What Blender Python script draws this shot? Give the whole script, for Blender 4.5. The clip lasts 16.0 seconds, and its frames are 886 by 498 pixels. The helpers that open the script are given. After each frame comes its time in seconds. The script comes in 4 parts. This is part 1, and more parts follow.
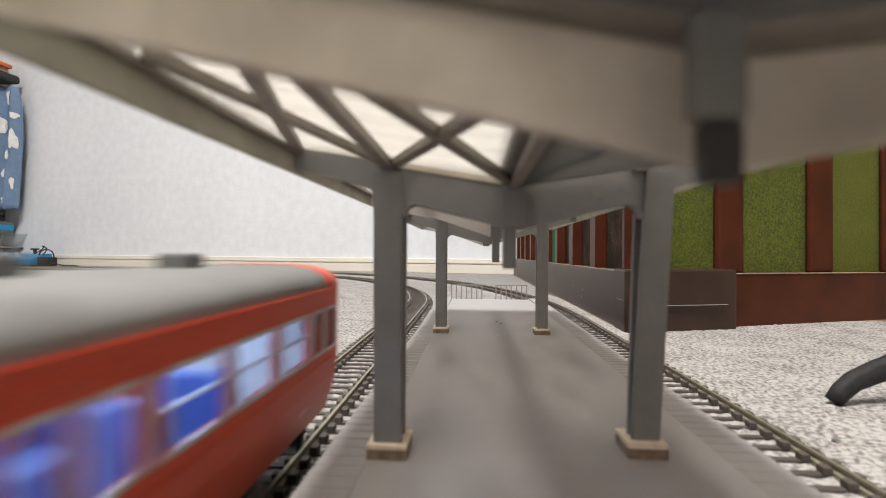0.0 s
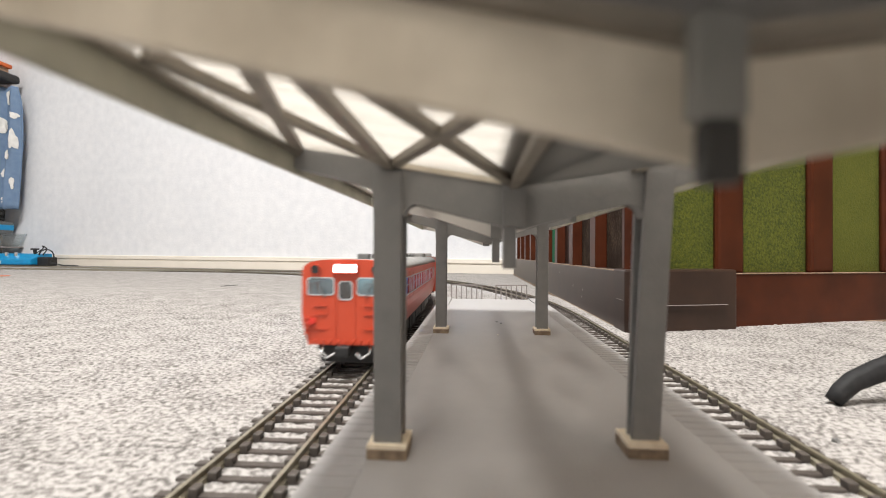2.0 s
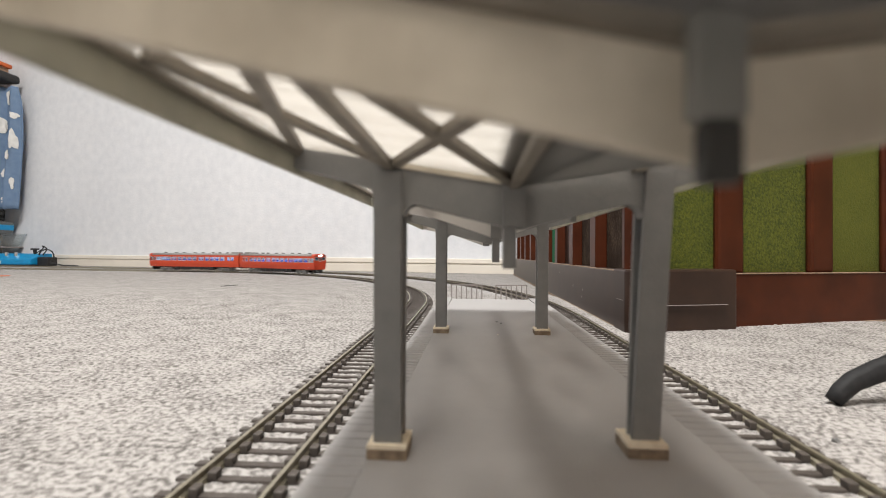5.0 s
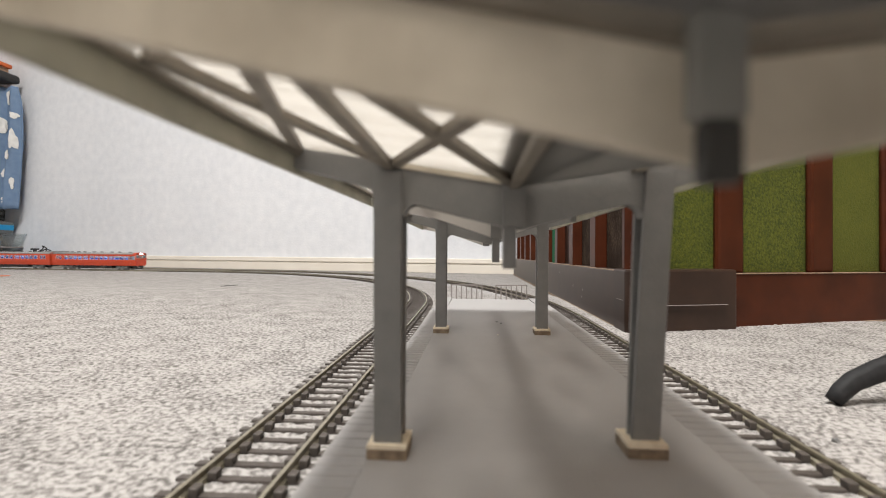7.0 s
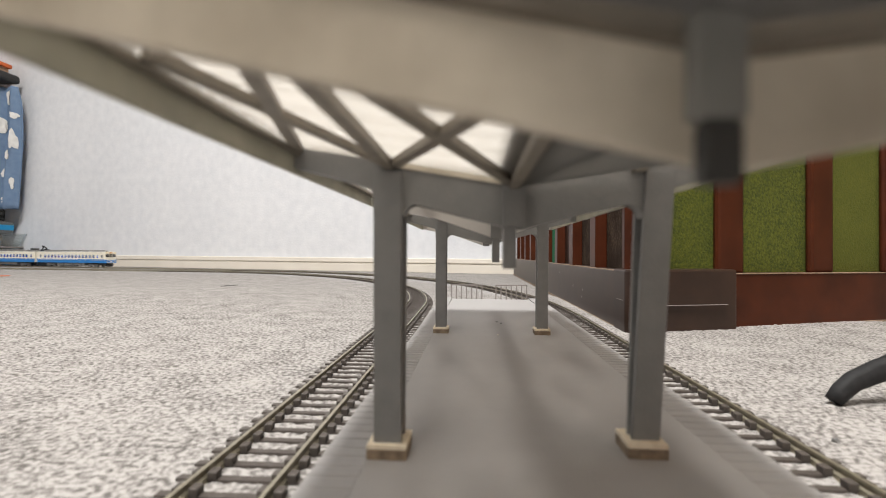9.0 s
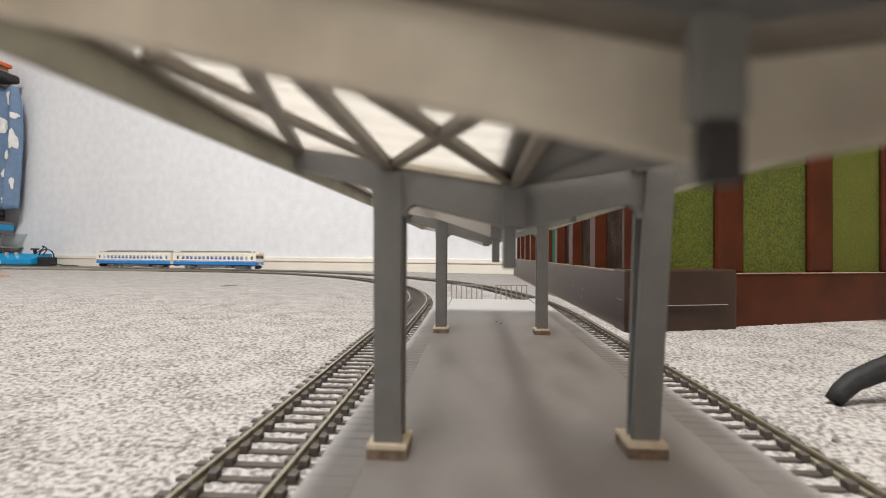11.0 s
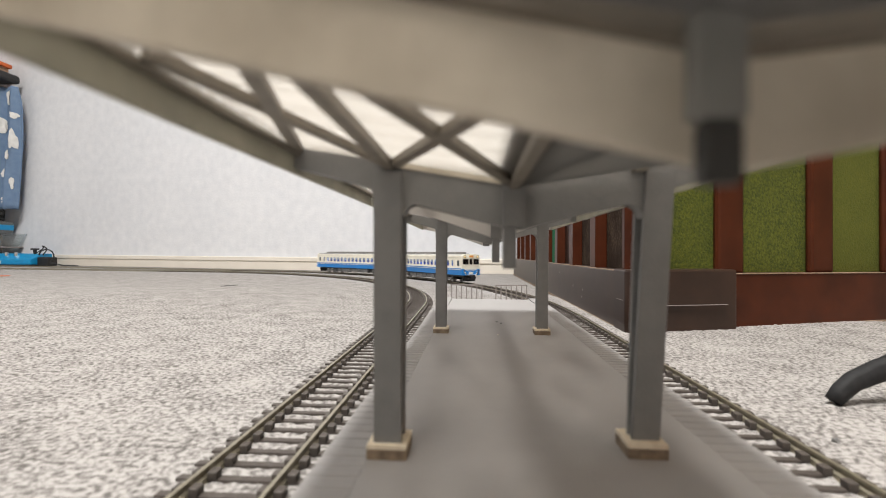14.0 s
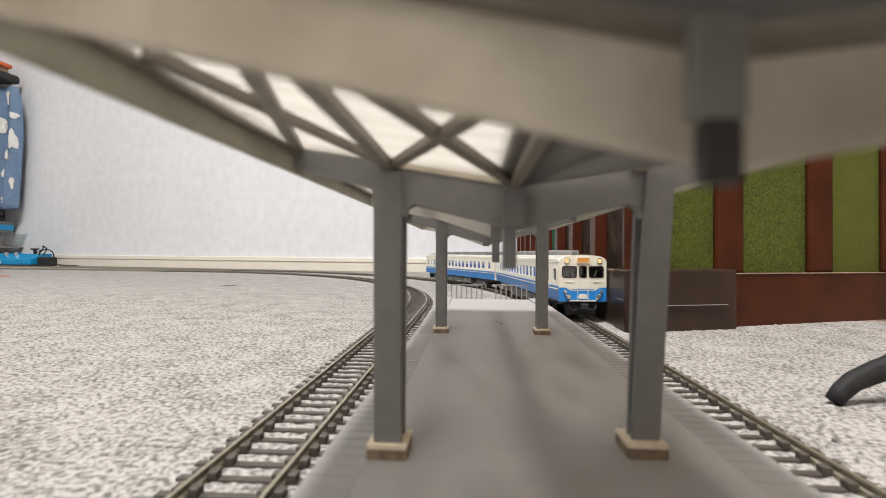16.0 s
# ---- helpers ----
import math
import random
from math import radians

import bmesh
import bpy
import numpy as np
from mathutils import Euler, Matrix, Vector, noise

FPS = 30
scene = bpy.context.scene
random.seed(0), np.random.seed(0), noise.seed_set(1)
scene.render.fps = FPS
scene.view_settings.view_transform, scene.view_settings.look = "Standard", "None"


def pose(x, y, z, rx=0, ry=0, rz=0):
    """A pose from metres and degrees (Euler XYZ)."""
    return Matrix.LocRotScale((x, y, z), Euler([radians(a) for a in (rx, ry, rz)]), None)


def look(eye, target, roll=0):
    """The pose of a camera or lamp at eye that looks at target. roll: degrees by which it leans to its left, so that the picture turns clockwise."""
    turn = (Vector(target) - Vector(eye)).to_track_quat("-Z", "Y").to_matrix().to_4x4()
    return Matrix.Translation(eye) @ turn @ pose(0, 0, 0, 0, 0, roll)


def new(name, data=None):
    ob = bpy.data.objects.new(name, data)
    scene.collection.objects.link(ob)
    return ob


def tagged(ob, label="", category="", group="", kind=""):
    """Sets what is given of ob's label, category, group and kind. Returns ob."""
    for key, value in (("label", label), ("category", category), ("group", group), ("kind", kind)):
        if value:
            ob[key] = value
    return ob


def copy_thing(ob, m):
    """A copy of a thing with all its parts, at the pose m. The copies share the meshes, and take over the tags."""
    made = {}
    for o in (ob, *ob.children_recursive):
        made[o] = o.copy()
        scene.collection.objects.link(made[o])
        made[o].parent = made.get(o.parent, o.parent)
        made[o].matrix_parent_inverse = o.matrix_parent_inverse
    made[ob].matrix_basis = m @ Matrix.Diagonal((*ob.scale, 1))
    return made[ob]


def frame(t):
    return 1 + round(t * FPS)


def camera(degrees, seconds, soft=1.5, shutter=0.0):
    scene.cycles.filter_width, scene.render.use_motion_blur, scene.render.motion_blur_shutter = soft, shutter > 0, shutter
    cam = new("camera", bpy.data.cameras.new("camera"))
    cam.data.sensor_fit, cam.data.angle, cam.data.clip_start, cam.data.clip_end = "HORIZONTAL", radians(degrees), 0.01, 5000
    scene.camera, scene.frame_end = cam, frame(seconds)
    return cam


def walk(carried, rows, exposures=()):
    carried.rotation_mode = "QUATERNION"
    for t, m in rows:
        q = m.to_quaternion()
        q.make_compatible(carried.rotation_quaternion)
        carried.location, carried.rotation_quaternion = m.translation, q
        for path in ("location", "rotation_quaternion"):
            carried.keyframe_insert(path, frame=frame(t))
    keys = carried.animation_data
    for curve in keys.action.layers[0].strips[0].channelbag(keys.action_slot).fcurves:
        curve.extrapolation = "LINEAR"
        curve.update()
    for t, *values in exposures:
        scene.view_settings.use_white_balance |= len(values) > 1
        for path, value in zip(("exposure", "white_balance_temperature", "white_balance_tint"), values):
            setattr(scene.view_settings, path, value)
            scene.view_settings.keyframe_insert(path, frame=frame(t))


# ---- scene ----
from mathutils.geometry import tessellate_polygon

YAW, PITCH, ROLL = radians(4.0), radians(0.6), 0.4
EYE = (0, 0, 0.051)
cam = camera(88.8, 16.0, soft=0.6, shutter=0.5)
cam_pose = look(EYE, (EYE[0] - math.sin(YAW) * math.cos(PITCH), EYE[1] + math.cos(YAW) * math.cos(PITCH), EYE[2] + math.sin(PITCH)), ROLL)
cam.data.dof.use_dof = True
cam.data.dof.focus_distance = 0.35
cam.data.dof.aperture_fstop = 22
walk(cam, [(0, cam_pose), (16, cam_pose)], exposures=[(0, 0.08), (0.5, 0.33), (1.0, 0.38), (1.6, 0.36), (2.0, 0.30), (2.5, 0.13), (3.0, 0.09), (4.0, 0.06), (16, 0.06)])

# ---- light ----
WALL_A = radians(12.5)
world = bpy.data.worlds.new("world")
scene.world = world
world.use_nodes = True
world.node_tree.nodes["Background"].inputs[0].default_value = (0.8, 0.86, 1.0, 1)
world.node_tree.nodes["Background"].inputs[1].default_value = 0.15


def area_lamp(name, m, size, size_y, power, colour):
    data = bpy.data.lights.new(name, "AREA")
    data.shape, data.size, data.size_y, data.energy, data.color = "ELLIPSE", size, size_y, power, colour
    ob = new(name, data)
    ob.matrix_world = m
    return ob


area_lamp("ceiling_lamp_light", pose(-0.27, -0.52, 2.3), 0.32, 1.15, 103, (1.0, 0.965, 0.92))


# ---- materials ----
def material(name, colour, rough=0.6, metal=0.0, second=None, scale=200.0, bump=0.0, bump_scale=None, detail=6.0, spread=(0.35, 0.65), coat=0.0, broad=0.35, spec=0.5):
    """A surface of two colours mixed by noise at two scales, with fine relief."""
    m = bpy.data.materials.new(name)
    m.use_nodes = True
    nt = m.node_tree
    b = nt.nodes["Principled BSDF"]
    b.inputs["Roughness"].default_value, b.inputs["Metallic"].default_value = rough, metal
    b.inputs["Coat Weight"].default_value = coat
    b.inputs["Specular IOR Level"].default_value = spec
    b.inputs["Base Color"].default_value = (*colour, 1)
    co = nt.nodes.new("ShaderNodeTexCoord")
    second = second or tuple(c * 0.8 for c in colour)
    n1 = nt.nodes.new("ShaderNodeTexNoise")
    n1.inputs["Scale"].default_value, n1.inputs["Detail"].default_value = scale, detail
    nt.links.new(co.outputs["Object"], n1.inputs["Vector"])
    ramp = nt.nodes.new("ShaderNodeValToRGB")
    ramp.color_ramp.elements[0].position, ramp.color_ramp.elements[1].position = spread
    ramp.color_ramp.elements[0].color, ramp.color_ramp.elements[1].color = (*colour, 1), (*second, 1)
    n2 = nt.nodes.new("ShaderNodeTexNoise")
    n2.inputs["Scale"].default_value, n2.inputs["Detail"].default_value = scale * 0.09, 3
    nt.links.new(co.outputs["Object"], n2.inputs["Vector"])
    mix = nt.nodes.new("ShaderNodeMix")
    mix.inputs["Factor"].default_value = broad
    nt.links.new(n1.outputs["Fac"], mix.inputs["A"])
    nt.links.new(n2.outputs["Fac"], mix.inputs["B"])
    nt.links.new(mix.outputs["Result"], ramp.inputs["Fac"])
    nt.links.new(ramp.outputs["Color"], b.inputs["Base Color"])
    if bump:
        bn = nt.nodes.new("ShaderNodeTexNoise")
        bn.inputs["Scale"].default_value, bn.inputs["Detail"].default_value = bump_scale or scale, 4
        nt.links.new(co.outputs["Object"], bn.inputs["Vector"])
        bp = nt.nodes.new("ShaderNodeBump")
        bp.inputs["Strength"].default_value, bp.inputs["Distance"].default_value = bump, 0.0006
        nt.links.new(bn.outputs["Fac"], bp.inputs["Height"])
        nt.links.new(bp.outputs["Normal"], b.inputs["Normal"])
    return m


def glow(name, colour, strength, base=(0.8, 0.8, 0.8)):
    m = bpy.data.materials.new(name)
    m.use_nodes = True
    b = m.node_tree.nodes["Principled BSDF"]
    b.inputs["Base Color"].default_value = (*base, 1)
    b.inputs["Emission Color"].default_value = (*colour, 1)
    b.inputs["Emission Strength"].default_value = strength
    return m


def clear(name, tint, gloss=0.12, rough=0.05):
    """Thin clear plastic: it lets light straight through and mirrors a little."""
    m = bpy.data.materials.new(name)
    m.use_nodes = True
    nt = m.node_tree
    nt.nodes.remove(nt.nodes["Principled BSDF"])
    t, g, mix = nt.nodes.new("ShaderNodeBsdfTransparent"), nt.nodes.new("ShaderNodeBsdfGlossy"), nt.nodes.new("ShaderNodeMixShader")
    t.inputs[0].default_value, g.inputs["Roughness"].default_value = (*tint, 1), rough
    mix.inputs[0].default_value = gloss
    nt.links.new(t.outputs[0], mix.inputs[1])
    nt.links.new(g.outputs[0], mix.inputs[2])
    nt.links.new(mix.outputs[0], nt.nodes["Material Output"].inputs[0])
    return m


def translucent(name, colour, through_part, straight_part):
    m = bpy.data.materials.new(name)
    m.use_nodes = True
    nt = m.node_tree
    b = nt.nodes["Principled BSDF"]
    b.inputs["Base Color"].default_value, b.inputs["Roughness"].default_value = (*colour, 1), 0.45
    t, mix = nt.nodes.new("ShaderNodeBsdfTranslucent"), nt.nodes.new("ShaderNodeMixShader")
    t.inputs[0].default_value = (*colour, 1)
    mix.inputs[0].default_value = through_part
    co, w = nt.nodes.new("ShaderNodeTexCoord"), nt.nodes.new("ShaderNodeTexNoise")
    w.inputs["Scale"].default_value = 120
    ramp = nt.nodes.new("ShaderNodeValToRGB")
    ramp.color_ramp.elements[0].color = (*[c * 0.86 for c in colour], 1)
    ramp.color_ramp.elements[1].color = (*colour, 1)
    nt.links.new(co.outputs["Object"], w.inputs["Vector"])
    nt.links.new(w.outputs["Fac"], ramp.inputs["Fac"])
    nt.links.new(ramp.outputs["Color"], t.inputs[0])
    nt.links.new(b.outputs[0], mix.inputs[1])
    nt.links.new(t.outputs[0], mix.inputs[2])
    straight, last = nt.nodes.new("ShaderNodeBsdfTransparent"), nt.nodes.new("ShaderNodeMixShader")
    # bands in the see-through tint paint the shading of fine corrugation
    wave = nt.nodes.new("ShaderNodeTexWave")
    wave.bands_direction = "Y"
    wave.inputs["Scale"].default_value, wave.inputs["Distortion"].default_value = 126.0, 0.6
    rib_shade = nt.nodes.new("ShaderNodeValToRGB")
    rib_shade.color_ramp.elements[0].color, rib_shade.color_ramp.elements[1].color = (0.62, 0.60, 0.565, 1), (0.93, 0.915, 0.885, 1)
    rib_shade.color_ramp.elements[0].position, rib_shade.color_ramp.elements[1].position = 0.05, 0.5
    nt.links.new(co.outputs["Object"], wave.inputs["Vector"])
    nt.links.new(wave.outputs["Fac"], rib_shade.inputs["Fac"])
    nt.links.new(rib_shade.outputs["Color"], straight.inputs[0])
    last.inputs[0].default_value = straight_part
    nt.links.new(mix.outputs[0], last.inputs[1])
    nt.links.new(straight.outputs[0], last.inputs[2])
    nt.links.new(last.outputs[0], nt.nodes["Material Output"].inputs[0])
    return m


M_CARPET = material("carpet_loop", (0.118, 0.109, 0.102), 0.95, second=(0.392, 0.374, 0.358), scale=560, bump=1.0, bump_scale=1000, spread=(0.39, 0.57), broad=0.22)
M_WALL = material("wallpaper", (0.675, 0.693, 0.728), 0.85, second=(0.765, 0.778, 0.805), scale=38, bump=1.0, bump_scale=160)
M_DOORWOOD = material("wardrobe_wood", (0.34, 0.23, 0.14), 0.5, second=(0.26, 0.17, 0.10), scale=14, bump=0.1)
M_PLASTER = material("ceiling_board", (0.82, 0.82, 0.80), 0.9, scale=30)
M_SKIRT = material("skirting_vinyl", (0.77, 0.72, 0.64), 0.45, second=(0.72, 0.67, 0.59), scale=20)
M_GREY = material("grey_plastic", (0.185, 0.185, 0.186), 0.5, second=(0.215, 0.213, 0.21), scale=300, bump=0.15, bump_scale=1500)
M_POST = material("pale_grey_post", (0.24, 0.24, 0.225), 0.55, second=(0.19, 0.19, 0.18), scale=200)
M_DECK = material("platform_grey", (0.330, 0.321, 0.318), 0.62, second=(0.346, 0.337, 0.334), scale=160, bump=0.15, bump_scale=1500)
M_EDGE = material("platform_edge", (0.300, 0.291, 0.287), 0.6, second=(0.325, 0.316, 0.311), scale=300)
M_DARK = material("dark_grey_plastic", (0.042, 0.042, 0.040), 0.5, scale=300)
M_BEIGE = material("beige_board", (0.80, 0.735, 0.62), 0.6, second=(0.40, 0.355, 0.28), scale=85, bump=0.1)
M_FASCIA = material("canopy_fascia", (0.44, 0.425, 0.34), 0.5, second=(0.28, 0.275, 0.22), scale=120)
M_BRACE = material("brace_grey", (0.19, 0.168, 0.14), 0.55, second=(0.25, 0.22, 0.18), scale=300)
M_PALE = material("pale_grey_board", (0.60, 0.575, 0.55), 0.6, second=(0.46, 0.44, 0.42), scale=110, bump=0.1)
M_ROOF = translucent("frosted_roof", (0.78, 0.755, 0.715), 0.8, 0.54)
M_SMOKY = translucent("smoky_roof_lining", (0.22, 0.22, 0.22), 0.5, 0.20)
M_PLY = material("plywood_edge", (0.30, 0.23, 0.16), 0.8, second=(0.11, 0.075, 0.05), scale=500, spread=(0.4, 0.7), bump=0.3)
M_PLYTOP = material("raw_wood_top", (0.86, 0.78, 0.63), 0.8, second=(0.66, 0.56, 0.42), scale=500)
M_RAIL = material("nickel_rail", (0.35, 0.32, 0.24), 0.40, metal=0.6, second=(0.25, 0.225, 0.17), scale=400)
M_SLEEPER = material("brown_sleeper", (0.052, 0.042, 0.036), 0.6, second=(0.084, 0.070, 0.060), scale=600, bump=0.3)
M_BALLAST = material("grey_roadbed", (0.24, 0.235, 0.228), 0.95, second=(0.40, 0.39, 0.38), scale=900, bump=1.0, bump_scale=900)
M_WOOD = material("red_brown_wood", (0.080, 0.0195, 0.0070), 0.42, second=(0.040, 0.0098, 0.0036), scale=35, bump=0.08, bump_scale=60, spec=0.2)
M_DWOOD = material("dark_brown_wood", (0.040, 0.020, 0.013), 0.42, second=(0.023, 0.012, 0.008), scale=50, bump=0.06, spec=0.45)
M_WORN = material("worn_wood_edge", (0.34, 0.24, 0.17), 0.7, second=(0.20, 0.15, 0.10), scale=300, spread=(0.4, 0.6))
M_TURF = material("turf_mat", (0.034, 0.050, 0.002), 0.95, second=(0.108, 0.124, 0.008), scale=600, bump=1.0, bump_scale=620, spread=(0.34, 0.66), broad=0.12)
M_TURF_OLIVE = material("turf_mat_olive", (0.070, 0.084, 0.004), 0.95, second=(0.104, 0.116, 0.009), scale=420, bump=1.0, bump_scale=700)
M_SPECK = material("cinder_mat", (0.030, 0.020, 0.015), 0.95, second=(0.15, 0.105, 0.075), scale=620, bump=1.0, spread=(0.46, 0.76), spec=0.08)
M_STRIP = material("grey_strip", (0.26, 0.23, 0.22), 0.5, scale=90)
M_GREEN = material("green_card", (0.02, 0.13, 0.06), 0.8, scale=90, spec=0.05)
M_BLACK = material("black_plastic", (0.015, 0.015, 0.016), 0.55, second=(0.024, 0.024, 0.025), scale=400, bump=0.2)
M_TRIPOD = material("matt_black_plastic", (0.017, 0.017, 0.018), 0.7, second=(0.026, 0.026, 0.027), scale=400, bump=0.2, spec=0.25)
M_RED = material("vermilion_paint", (0.56, 0.068, 0.026), 0.38, second=(0.51, 0.060, 0.023), scale=120)
M_ROOFGREY = material("train_roof_grey", (0.25, 0.25, 0.243), 0.85, second=(0.29, 0.287, 0.278), scale=200, spec=0.15)
M_ROOFPALE = material("train_roof_pale", (0.40, 0.39, 0.365), 0.7, second=(0.46, 0.45, 0.42), scale=200)
M_ROOFDARK = material("train_roof_dark", (0.21, 0.205, 0.198), 0.7, second=(0.26, 0.255, 0.245), scale=200)
M_CREAM = material("cream_paint", (0.83, 0.79, 0.68), 0.38, second=(0.78, 0.74, 0.63), scale=120)
M_BLUE = material("blue_paint", (0.025, 0.24, 0.66), 0.38, second=(0.02, 0.21, 0.60), scale=120)
M_CHASSIS = material("chassis_black", (0.02, 0.02, 0.021), 0.55, scale=300)
M_GEAR = material("underfloor_grey", (0.10, 0.10, 0.10), 0.55, second=(0.16, 0.16, 0.155), scale=300)
M_WHEEL = material("steel_wheel", (0.35, 0.34, 0.33), 0.35, metal=0.9, scale=300)
M_CHROME = material("bright_metal", (0.75, 0.75, 0.74), 0.25, metal=0.8, scale=300)
M_SILVER = material("silver_trim", (0.60, 0.61, 0.62), 0.4, metal=0.4, scale=300)
M_TAIL = glow("red_tail_light", (1.0, 0.035, 0.025), 0.18, (0.45, 0.03, 0.02))
M_SEAT = material("blue_seat", (0.05, 0.13, 0.50), 0.6, scale=200)
M_FLOORCAR = material("car_interior", (0.66, 0.67, 0.70), 0.6, scale=200)
M_WINDOW = clear("train_window", (0.80, 0.86, 0.95))
M_CAB = clear("cab_window", (0.44, 0.58, 0.64), 0.2)
M_SMOKE = clear("smoked_window", (0.16, 0.18, 0.20), 0.16)
M_TUB = clear("clear_tub", (0.92, 0.95, 0.95), 0.2, 0.25)
M_LED = glow("led_strip", (0.76, 0.87, 1.0), 16.0)
M_CABLIGHT = glow("cab_light", (0.72, 1.0, 0.94), 3.5)
M_LED_DIM = glow("led_strip_dim", (0.80, 0.86, 1.0), 9.0)
M_SIGN = glow("lit_headsign", (0.88, 0.90, 1.0), 7.0)
M_AMBER = glow("amber_sign", (1.0, 0.42, 0.06), 0.50, (0.12, 0.06, 0.03))
M_BULB = glow("warm_headlight", (1.0, 0.70, 0.24), 0.55, (0.45, 0.36, 0.2))
M_PACK = material("cyan_blue_plastic", (0.01, 0.30, 0.62), 0.35, scale=100)
M_CLOTH = material("blue_cloth", (0.12, 0.19, 0.305), 0.9, second=(0.155, 0.23, 0.35), scale=60, bump=0.3)
M_CLOTHW = material("white_print", (0.75, 0.75, 0.73), 0.9, scale=60)
M_ORANGE = material("orange_card", (0.60, 0.13, 0.03), 0.6, scale=60)
M_TAN = material("tan_card", (0.45, 0.28, 0.18), 0.7, scale=60)
M_LAMP = glow("lamp_diffuser", (1.0, 0.96, 0.9), 3.0)


# ---- mesh helpers ----
def part(name, bm, mat, parent=None, label=""):
    me = bpy.data.meshes.new(name)
    bmesh.ops.recalc_face_normals(bm, faces=bm.faces)
    bm.to_mesh(me)
    bm.free()
    for m in mat if isinstance(mat, (list, tuple)) else [mat]:
        me.materials.append(m)
    ob = new(name, me)
    if parent:
        ob.parent = parent
    return tagged(ob, label)


def share(ob, name, m):
    """Another object on the same mesh, under the same parent."""
    o = new(name, ob.data)
    o.parent = ob.parent
    o.matrix_basis = m
    return o


def box(bm, x0, x1, y0, y1, z0, z1, bevel=0.0, segments=2, index=0):
    v = [bm.verts.new((x, y, z)) for x in (x0, x1) for y in (y0, y1) for z in (z0, z1)]
    faces = [bm.faces.new([v[i] for i in q]) for q in ((0, 1, 3, 2), (4, 6, 7, 5), (0, 4, 5, 1), (2, 3, 7, 6), (0, 2, 6, 4), (1, 5, 7, 3))]
    for f in faces:
        f.material_index = index
    if bevel:
        edges = list({e for f in faces for e in f.edges})
        bmesh.ops.bevel(bm, geom=edges, offset=bevel, segments=segments, affect="EDGES", profile=0.5, material=index)
    return bm


def prism(bm, outline, axis, a, b, bevel=0.0, index=0):
    """Extrude an outline; axis y: outline in (x, z); axis x: in (y, z); axis z: in (x, y)."""
    def put(p, q):
        return {"y": (p[0], q, p[1]), "x": (q, p[0], p[1]), "z": (p[0], p[1], q)}[axis]
    lo = [bm.verts.new(put(p, a)) for p in outline]
    hi = [bm.verts.new(put(p, b)) for p in outline]
    n = len(outline)
    faces = [bm.faces.new(lo), bm.faces.new(hi[::-1])]
    faces += [bm.faces.new((lo[i], lo[(i + 1) % n], hi[(i + 1) % n], hi[i])) for i in range(n)]
    for f in faces:
        f.material_index = index
    if bevel:
        bmesh.ops.bevel(bm, geom=list({e for f in faces for e in f.edges}), offset=bevel, segments=2, affect="EDGES", profile=0.5, material=index)
    return bm


def rod(bm, p, q, r, n=8, index=0):
    p, q = Vector(p), Vector(q)
    m = Matrix.Translation((p + q) / 2) @ (q - p).to_track_quat("Z", "Y").to_matrix().to_4x4()
    made = bmesh.ops.create_cone(bm, cap_ends=True, segments=n, radius1=r, radius2=r, depth=(q - p).length, matrix=m)
    for f in {f for v in made["verts"] for f in v.link_faces}:
        f.material_index = index
    return bm


def bar(bm, p, q, w, h, up=(0, 0, 1)):
    """A straight bar of width w and height h from p to q."""
    p, q = Vector(p), Vector(q)
    d = (q - p).normalized()
    s = d.cross(Vector(up)).normalized()
    u = s.cross(d)
    v = [bm.verts.new(e + s * i * w / 2 + u * j * h / 2) for e in (p, q) for i in (-1, 1) for j in (-1, 1)]
    for f in ((0, 1, 3, 2), (4, 6, 7, 5), (0, 4, 5, 1), (2, 3, 7, 6), (0, 2, 6, 4), (1, 5, 7, 3)):
        bm.faces.new([v[i] for i in f])
    return bm


def tube(bm, pts, r, n=8):
    """A round bar through points."""
    pts = [Vector(p) for p in pts]
    rings = []
    for i, p in enumerate(pts):
        d = (pts[min(i + 1, len(pts) - 1)] - pts[max(i - 1, 0)]).normalized()
        s = d.cross(Vector((0.3, 0.2, 1))).normalized()
        u = s.cross(d)
        rings.append([bm.verts.new(p + r * (math.cos(6.2832 * k / n) * s + math.sin(6.2832 * k / n) * u)) for k in range(n)])
    for a, b in zip(rings, rings[1:]):
        for k in range(n):
            bm.faces.new((a[k], a[(k + 1) % n], b[(k + 1) % n], b[k]))
    bm.faces.new(rings[0])
    bm.faces.new(rings[-1])
    return bm


def thing(name, label, category, group="", kind="", at=(0, 0, 0)):
    ob = new(name)
    ob.location = at
    return tagged(ob, label, category, group, kind)


# ---- the room ----
CA, SA = math.cos(WALL_A), math.sin(WALL_A)
WALL_P = Vector((0.0587, 1.175, 0))
ROOM = Matrix.Translation(WALL_P) @ Matrix.Rotation(-WALL_A, 4, "Z")  # local y = 0 is the face of the far wall


def room_box(name, x0, x1, y0, y1, z0, z1, mat, label, category):
    ob = part(name, box(bmesh.new(), x0, x1, y0, y1, z0, z1), mat)
    ob.matrix_basis = ROOM
    return tagged(ob, label, category, kind="structure")


